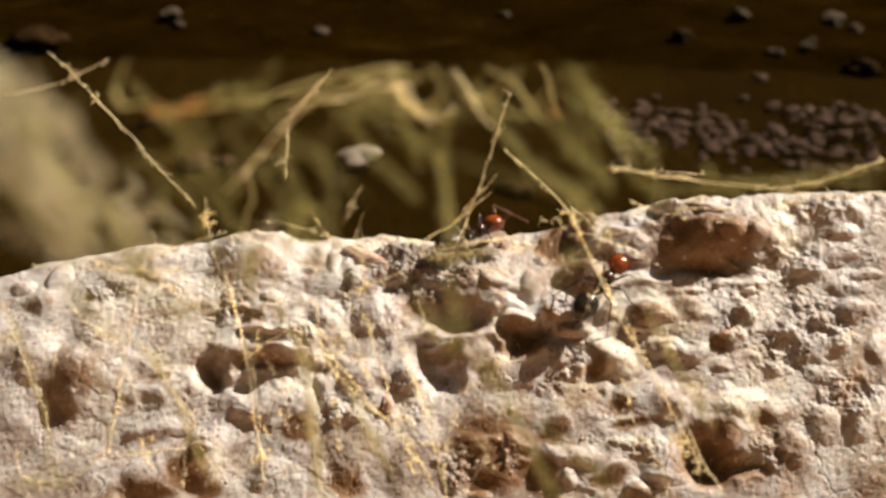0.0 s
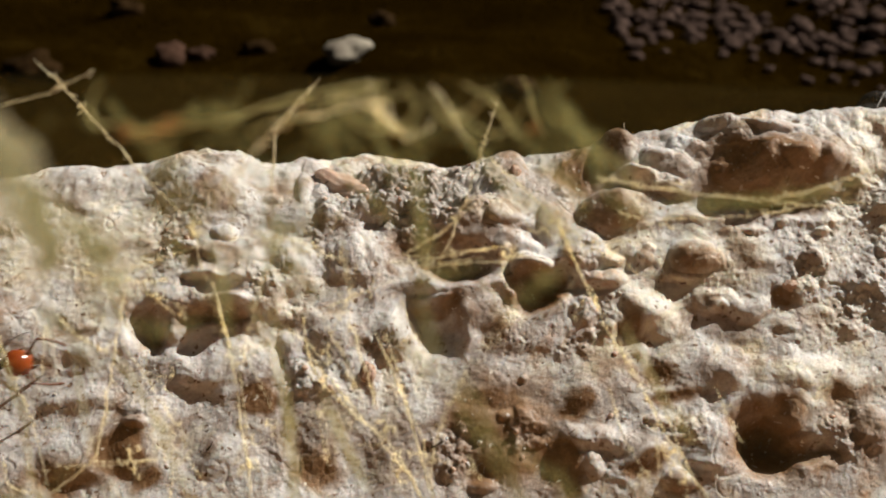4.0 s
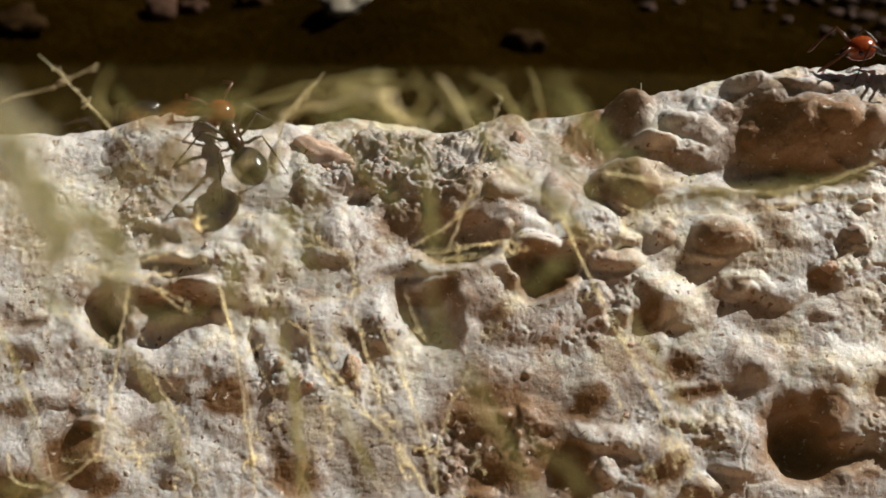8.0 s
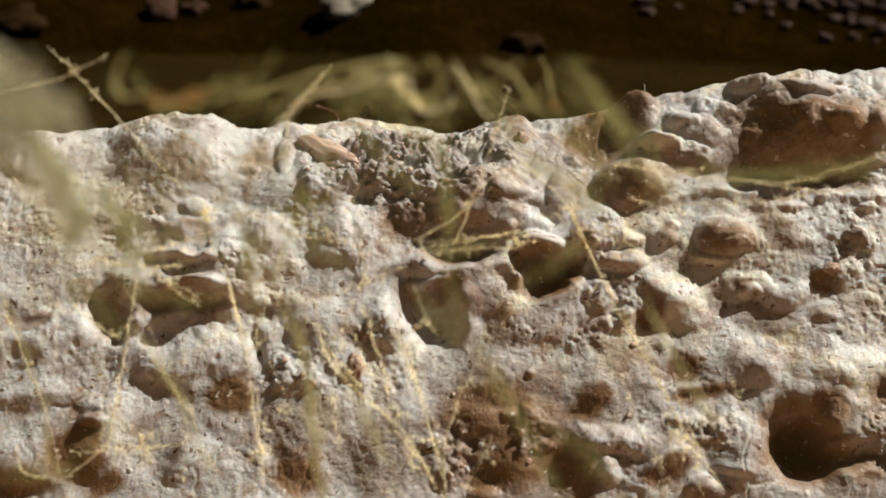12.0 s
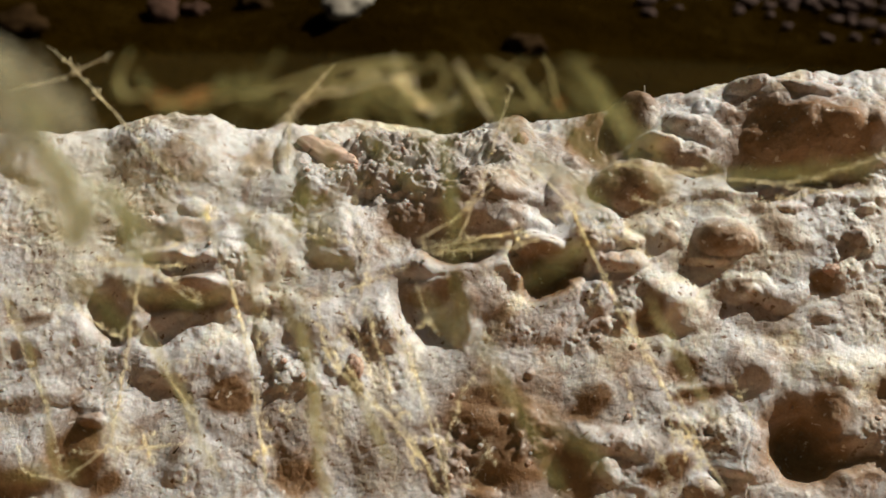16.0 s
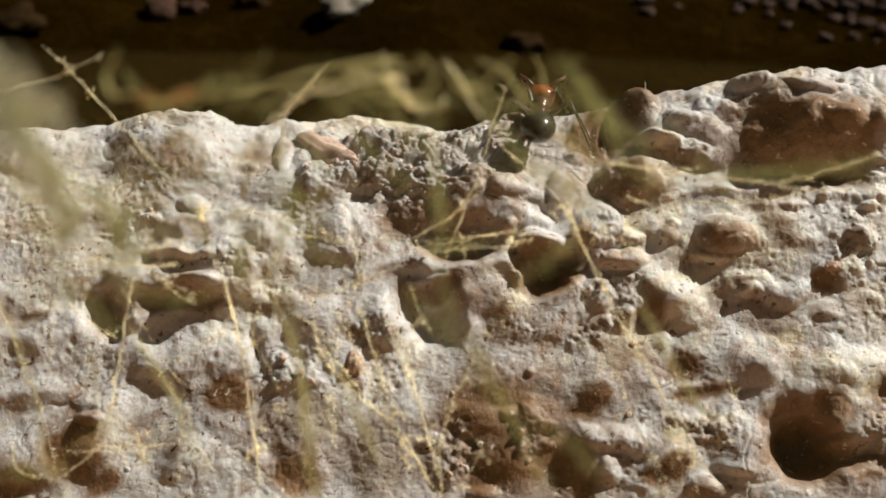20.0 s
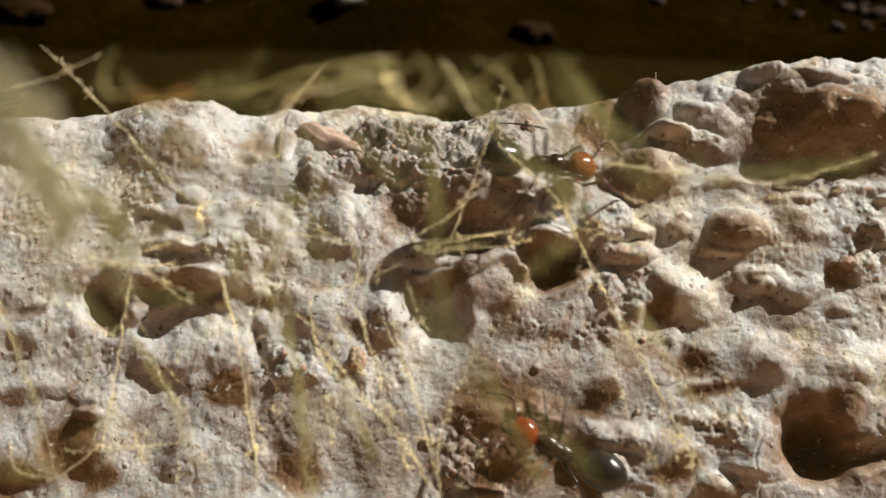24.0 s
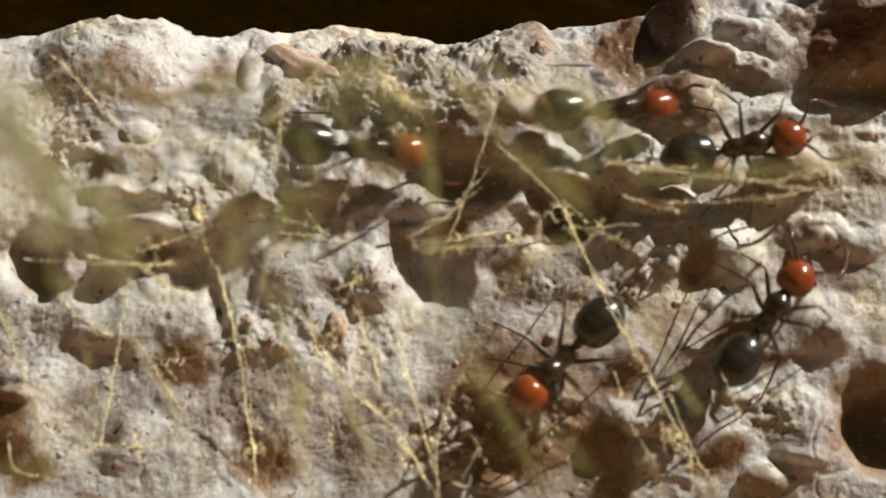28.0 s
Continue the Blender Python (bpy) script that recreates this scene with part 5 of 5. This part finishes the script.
strand(17, 0.12, 0, (0.19, 4.00), (0.68, 3.39), (1.16, 3.51), (1.64, 4.00))
strand(18, 0.1, 0, (0.92, 3.51), (1.40, 3.03), (2.00, 3.27), (2.37, 3.87))
strand(17, 0.12, 0, (-6.81, 4.12), (-7.05, 3.75), (-6.87, 3.33), (-6.32, 3.27))
strand(18, 0.1, 0, (-6.32, 3.09), (-5.12, 3.17), (-3.79, 3.30))
strand(17, 0.45, 0, (-0.65, -0.83), (-0.17, -1.44), (0.31, -2.04))
strand(17, 0.3, 0, (0.19, -0.47), (0.31, -1.44), (0.19, -2.16))
strand(17, 0.45, 0, (1.64, -0.71), (2.37, -0.35), (3.15, 0.25))
strand(16, 0.5, 0, (-7.77, -0.71), (-7.23, -1.32), (-6.63, -1.92))
strand(17, 0.3, 0, (-6.45, -0.95), (-5.60, -1.07), (-4.76, -1.01))
strand(17, 0.3, 0, (0.07, 1.70), (0.19, 0.74), (0.19, -0.35))
strand(17, 0.4, 0, (2.79, 1.70), (3.15, 1.10), (3.63, 0.37))
strand(18, 0.25, 0, (5.38, 1.70), (6.83, 1.56), (8.28, 1.58), (9.46, 1.64))
strand(18, 0.35, 0, (-0.29, 0.01), (0.56, 0.01), (1.28, 0.19))
strand(17, 0.35, 0, (-8.26, -4.70), (-7.65, -4.33), (-7.17, -3.85))
strand(17, 0.4, 0, (-9.46, -4.94), (-8.74, -4.70), (-8.01, -4.94))

# fine crumbly threads hung down the web, and small curled clumps
hung = random.Random(31)
for n in range(30):
    x, y = hung.uniform(-9.3, 0.6) if n % 3 else hung.uniform(0.6, 6.5), hung.uniform(-4.6, 1.6)
    a, way = radians(hung.choice((-72, -66, -100, -60, -115, -15))) , [(x, y)]
    for k in range(hung.randint(2, 4)):
        a += hung.uniform(-0.25, 0.25)
        step = hung.uniform(0.35, 0.9)
        x, y = x + math.cos(a) * step, y + math.sin(a) * step
        way.append((x, y))
    strand(hung.choice((31, 33, 34, 34.5)), hung.uniform(0.010, 0.018), 1, *way)
for x, y in ((-3.8, -4.2), (-2.3, -2.2), (-1.0, -3.6), (5.1, -3.9), (-5.0, 0.8), (1.9, 0.4), (2.8, 0.7), (-3.6, -3.4), (-6.3, -4.1), (5.4, -4.5), (-0.6, -4.4)):
    for k in range(3):
        a, way = hung.uniform(0, 6.3), [(x + hung.uniform(-0.12, 0.12), y + hung.uniform(-0.2, 0.2))]
        for j in range(4):
            a += hung.uniform(0.5, 1.3) * (1 if k % 2 else -1)
            way.append((way[-1][0] + math.cos(a) * 0.13, way[-1][1] + math.sin(a) * 0.13))
        strand(34.2, 0.014, 1, *way)

# the tangle of loose loops along the top of the web
tangle = random.Random(12)
for n in range(44):
    x, y = tangle.uniform(-7.2, 3.0), tangle.uniform(1.9, 3.9)
    if n % 4 == 1:
        x, y = tangle.uniform(-9.0, -3.0), tangle.uniform(0.6, 3.0)
    a, length = radians(tangle.choice((-62, -58, -50, -42, -25, 28, 45, 55))), tangle.uniform(0.9, 2.0)
    way = [(x, y)]
    for k in range(3):
        a += tangle.uniform(-0.25, 0.25)
        x, y = x + math.cos(a) * length / 2, y + math.sin(a) * length / 2
        if y < 4.05:
            way.append((x, y))
    if len(way) > 1:
        strand(tangle.choice((14, 15, 16, 17, 18, 19)), tangle.choice((0.14, 0.2, 0.3)), 0, *way)

for n, (x, y, d, r) in enumerate(((-5.3, 3.3, 17, 0.10), (-5.6, 3.15, 16, 0.08), (-5.0, 3.4, 18, 0.06), (-2.6, 3.4, 24, 0.05), (2.4, 3.1, 20, 0.07), (-4.2, 1.4, 29, 0.04), (3.7, 0.9, 24, 0.04), (-6.1, 3.2, 15, 0.08))):
    bm = lumpy((r * 1.5, r, r), n + 3, 2, 0.4)
    bmesh.ops.translate(bm, verts=bm.verts, vec=at_depth(x, y, d) * MM)
    part("debris", bm, RUST, cobweb, "rusty orange scrap of plant debris")
bm = bmesh.new()
corner = [bm.verts.new(at_depth(x, y, 23.0) * MM) for x, y in ((-11, 4.2), (1.5, 4.16), (4.2, 4.05), (11, 3.7), (11, -6.5), (-11, -6.5))]
bm.faces.new(corner)
film = part("film", bm, film_mat, cobweb, "thin dusty film that lays an olive haze over the view", False)
film.visible_shadow = False


# ---- all that moves ----
def stand(u, s, heading):
    a, b = math.cos(radians(heading)), math.sin(radians(heading))
    front, up1 = on_stone(u + a * 1.1, s + b * 1.1, 0.12, STRIDE)
    rear, up2 = on_stone(u - a * 1.1, s - b * 1.1, 0.12, STRIDE)
    middle, up3 = on_stone(u, s, 0.12, STRIDE)
    up = (up1 + up2 + up3).normalized()
    ahead = (front - rear).normalized()
    side = up.cross(ahead).normalized()
    up = ahead.cross(side)
    m = Matrix((ahead, side, up)).transposed().to_4x4()
    m.translation = middle.lerp((front + rear) / 2, 0.5)
    return m


def tread(ant, rows):
    """Rows of seconds, u, s and heading (degrees from +u towards uphill): walks the ant there, its legs stepping."""
    body, gait = [], []
    phase, last = 0.0, None
    for (t0, u0, s0, h0), (t1, u1, s1, h1) in zip(rows, rows[1:]):
        steps = max(1, round((t1 - t0) / 0.1)) if t1 - t0 < 2.5 else 8
        steps = max(steps, int(abs(h1 - h0) / 60) + 1)
        steps = min(steps, max(1, round((t1 - t0) * 30)))
        for k in range(steps):
            q = k / steps
            u, s, h = u0 + (u1 - u0) * q, s0 + (s1 - s0) * q, h0 + (h1 - h0) * q
            moved = 0 if last is None else math.hypot(u - last[0], s - last[1])
            phase += min(moved * 1.15, 2.2)
            last = (u, s)
            body.append((t0 + (t1 - t0) * q, stand(u, s, h)))
            gait.append((t0 + (t1 - t0) * q, phase))
    body.append((rows[-1][0], stand(*rows[-1][1:])))
    gait.append((rows[-1][0], phase))
    walk(ant, body)
    legs = [o for o in ant.children if o.name.split(".")[0] == "leg"]
    for k, leg in enumerate(legs):
        rest = leg.matrix_basis.copy()
        flip = 0 if k in (0, 2, 4) else math.pi
        side = 1 if k < 3 else -1
        walk(leg, [(t, rest @ pose(0, 0, 0, side * 5 * max(0, math.cos(p + flip)), 0, 17 * math.sin(p + flip))) for t, p in gait])


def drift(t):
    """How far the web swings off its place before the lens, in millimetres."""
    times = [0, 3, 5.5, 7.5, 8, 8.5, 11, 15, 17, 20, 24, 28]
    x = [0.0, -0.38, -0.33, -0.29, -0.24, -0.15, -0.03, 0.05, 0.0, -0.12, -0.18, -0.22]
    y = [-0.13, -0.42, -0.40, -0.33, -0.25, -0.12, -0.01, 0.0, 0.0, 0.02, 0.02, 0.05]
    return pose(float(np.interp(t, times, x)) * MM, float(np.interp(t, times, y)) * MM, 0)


def motions():
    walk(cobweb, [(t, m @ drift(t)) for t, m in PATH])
    tread(ants[0], [
        (0, 4.1, 8.9, 33), (0.4, 5.3, 11.0, 6), (0.8, 5.2, 11.0, -16), (1, 6.8, 10.8, 0), (1.2, 7.5, 9.9, 4),
        (1.4, 7.6, 9.8, 170), (1.6, 7.9, 7.8, 182), (1.8, 5.5, 6.7, 190), (2, -0.5, 6.2, 165), (2.2, -3.4, 7.6, 146),
        (2.4, -5.6, 8.5, 149), (2.6, -6.7, 9.1, 163), (2.8, -7.8, 9.0, 180), (3, -12.5, 7.8, 210), (3.2, -14.5, 8.1, 201),
        (3.5, -16.4, 7.4, 203), (4, -30.0, 4.0, 190), (16, -31.0, 5.0, 360), (16.9, -24.0, 5.0, 360), (17.3, -12.6, 6.7, 360),
        (17.5, -9.5, 6.6, 353), (17.8, -0.1, 3.8, 355), (18, 2.4, 4.7, 382), (18.2, 5.2, 4.2, 379), (18.5, 9.6, 3.9, 340),
        (18.7, 12.1, 2.9, 358), (19, 11.5, 3.3, 374), (19.3, 9.4, 4.3, 409), (19.6, 8.2, 4.9, 447), (19.9, 6.9, 8.4, 430),
        (20, 6.6, 9.5, 443), (20.3, 6.3, 10.9, 401), (20.6, 6.9, 10.9, 335), (21, 6.4, 10.2, 333), (21.2, 7.0, 7.0, 325),
        (21.4, 7.8, 4.9, 318), (21.6, 9.4, 3.0, 339), (22.2, 16.1, 0.4, 348), (22.8, 27.0, 0.0, 360), (28, 30.0, 0.0, 360),
    ])
    tread(ants[1], [
        (0, -32.0, -2.0, 0), (1.3, -27.0, 2.0, 0), (1.7, -22.3, 4.6, 6), (2, -16.2, 5.3, -2), (2.3, -11.0, 6.1, 8),
        (2.5, -8.9, 4.6, -39), (2.7, -10.2, 4.3, -111), (3, -12.9, 4.4, -125), (3.3, -15.4, 3.6, -135), (3.7, -19.3, 2.3, -157),
        (4.2, -24.0, 1.0, -300), (4.7, -18.3, 2.2, -360), (5.2, -7.3, 3.6, -370), (5.5, -1.4, 2.8, -375), (5.7, 0.4, 3.6, -340),
        (6, 2.1, 4.0, -345), (6.2, 5.4, 4.2, -337), (6.35, 5.9, 4.1, -342), (6.5, 4.6, 4.7, -252), (6.7, 2.9, 5.5, -225),
        (6.9, 0.1, 7.3, -227), (7, -1.2, 8.8, -230), (7.15, -3.1, 9.1, -227), (7.3, -6.0, 9.0, -211), (7.5, -7.3, 9.1, -207),
        (7.8, -9.6, 8.9, -183), (8.1, -14.0, 11.8, -210), (8.6, -18.0, 13.8, -210), (25.3, -19.0, 10.0, -30), (25.7, -11.7, 6.7, 6),
        (25.9, -8.7, 6.3, -9), (26, -6.4, 5.9, -11), (26.2, -3.7, 4.6, -13), (26.5, 1.6, 4.3, 9), (26.8, 6.9, 4.9, 0),
        (27, 7.9, 4.1, -13), (27.3, 9.2, 4.0, 4), (27.6, 9.2, 3.7, 2), (27.8, 10.7, 3.8, 2), (28, 12.3, 4.1, 10),
    ])
    tread(ants[2], [
        (0, 11.4, 5.0, 53), (0.2, 13.5, 6.4, 29), (0.4, 15.4, 6.5, 41), (0.6, 15.2, 6.3, 59), (0.8, 13.1, 7.0, 74),
        (1, 11.8, 8.6, 116), (1.2, 11.4, 9.4, 142), (1.5, 9.5, 13.0, 150), (1.8, 12.0, 12.9, 10), (2, 13.6, 10.6, 8),
        (2.3, 17.0, 13.8, 10), (2.9, 22.5, 12.9, 5), (4.5, 28.0, 14.0, 0), (6.5, 27.0, 13.0, 180), (7.4, 25.0, 11.5, 180),
        (8, 22.1, 11.3, 182), (8.3, 20.2, 11.4, 185), (8.6, 18.7, 12.0, 183), (8.9, 15.8, 12.0, 192), (9, 14.9, 11.9, 193),
        (9.2, 12.6, 11.6, 187), (9.5, 9.0, 14.1, 180), (11.6, 0.0, 15.3, 190), (12.1, -1.0, 13.8, 220), (12.4, -3.8, 9.6, 233),
        (12.5, -4.5, 8.8, 245), (12.8, -6.5, 5.0, 233), (13.4, -12.9, 1.9, 199), (14.1, -20.0, 0.0, 180), (25.5, -21.0, 4.0, 40),
        (26.6, -18.0, 7.0, 20), (26.8, -12.5, 7.7, 12), (27, -9.2, 7.8, 9), (27.1, -7.7, 7.6, -4), (27.3, -6.1, 4.9, -50),
        (27.5, -5.7, 3.9, -52), (27.7, -4.8, 3.6, -34), (27.85, -2.8, 3.9, -16), (28, -0.5, 4.0, -2),
    ])
    tread(ants[3], [
        (0, -4.0, 14.4, 180), (0.9, -4.0, 13.4, 190), (1.2, -10.3, 8.6, 183), (1.4, -12.4, 8.4, 180), (1.6, -13.5, 8.1, 186),
        (1.9, -16.0, 10.7, 190), (2.6, -23.0, 8.0, 200), (3.4, -25.0, 2.0, 300), (3.9, -20.0, -2.0, 360), (4.4, -12.3, -0.3, 366),
        (4.9, 0.4, 0.6, 369), (5.3, 9.1, 3.4, 398), (5.5, 11.2, 5.0, 416), (5.7, 13.3, 6.2, 402), (5.9, 15.8, 6.8, 392),
        (6, 15.6, 6.7, 396), (6.15, 14.4, 7.3, 418), (6.3, 13.4, 8.4, 453), (6.5, 11.6, 10.3, 523), (6.7, 10.7, 9.9, 542),
        (6.9, 8.9, 9.9, 556), (7, 8.3, 9.9, 551), (7.15, 6.4, 9.8, 556), (7.3, 3.9, 8.0, 567), (7.5, -0.5, 5.5, 536),
        (7.7, -4.7, 6.7, 486), (7.85, -6.0, 6.9, 492), (8, -6.4, 8.0, 478), (8.3, -7.0, 9.3, 516), (8.6, -7.8, 9.2, 536),
        (9, -12.6, 8.6, 542), (9.3, -16.4, 7.7, 542), (9.8, -22.0, 6.0, 550), (26, -22.0, 5.0, 380), (26.5, -12.4, 7.3, 374),
        (26.8, -6.8, 6.1, 335), (27, -5.1, 5.0, 336), (27.3, -3.6, 5.3, 339), (27.5, -2.0, 5.2, 340), (27.7, 2.0, 4.1, 358),
        (27.85, 4.9, 4.6, 362), (28, 7.9, 5.3, 368),
    ])
    tread(ants[4], [
        (0, -33.0, 6.0, 0), (23.5, -26.0, 7.0, 0), (24.3, -16.4, 7.7, 11), (24.6, -12.7, 8.2, 17), (24.75, -8.7, 8.5, 5),
        (25, -1.1, 5.0, 2), (25.2, 4.1, 5.4, 2), (25.4, 7.9, 5.5, -6), (25.5, 9.6, 4.0, -11), (25.7, 11.8, 2.9, -9),
        (25.9, 14.5, 1.9, -7), (26, 13.3, 1.3, -30), (26.2, 12.3, 0.2, -47), (26.5, 13.3, -2.8, -47), (26.7, 14.2, -3.5, -46),
        (27, 13.1, -2.7, -50), (27.1, 13.0, -1.8, -37), (27.3, 12.1, -1.2, -69), (27.5, 10.5, -1.4, -103), (27.7, 9.1, -2.5, -112),
        (28, 6.1, -3.1, -135),
    ])
    tread(ants[5], [
        (0, -34.0, 2.0, 0), (22.8, -25.0, 3.0, 0), (23.2, -10.7, 7.2, -20), (23.5, -4.9, 5.4, -27), (23.8, 1.4, 4.1, 4),
        (24, 6.0, 5.8, 2), (24.15, 6.6, 5.1, -2), (24.4, 4.3, 3.9, -38), (24.6, 4.3, 2.5, -51), (24.75, 4.9, 1.4, -43),
        (25, 7.5, 1.1, -13), (25.3, 10.6, 0.1, -21), (25.5, 11.6, -0.1, -23), (25.7, 11.4, -1.6, -43), (25.9, 11.1, -3.9, -66),
        (26, 11.2, -5.0, -68), (26.2, 11.5, -5.2, -51), (26.5, 12.4, -5.6, -35), (26.8, 11.7, -4.8, -13), (27, 11.3, -5.0, -1),
        (27.3, 11.5, -4.5, 3), (27.5, 11.3, -4.8, 16), (27.7, 12.2, -3.9, 32), (28, 12.9, -1.6, 53),
    ])
    tread(ants[6], [
        (0, 14.0, -13.5, 110), (23.3, 10.0, -12.0, 110), (23.6, 8.9, -8.7, 138), (23.8, 8.2, -7.2, 141), (24, 6.7, -5.5, 155),
        (24.15, 4.5, -4.2, 154), (24.4, -2.8, -0.7, 167), (24.6, -5.8, 0.2, 177), (24.75, -7.6, 0.1, 193), (25, -11.4, -1.1, 197),
        (25.3, -14.9, -2.5, 191), (25.8, -24.0, -3.0, 190), (28, -26.0, -3.0, 190),
    ])


motions()
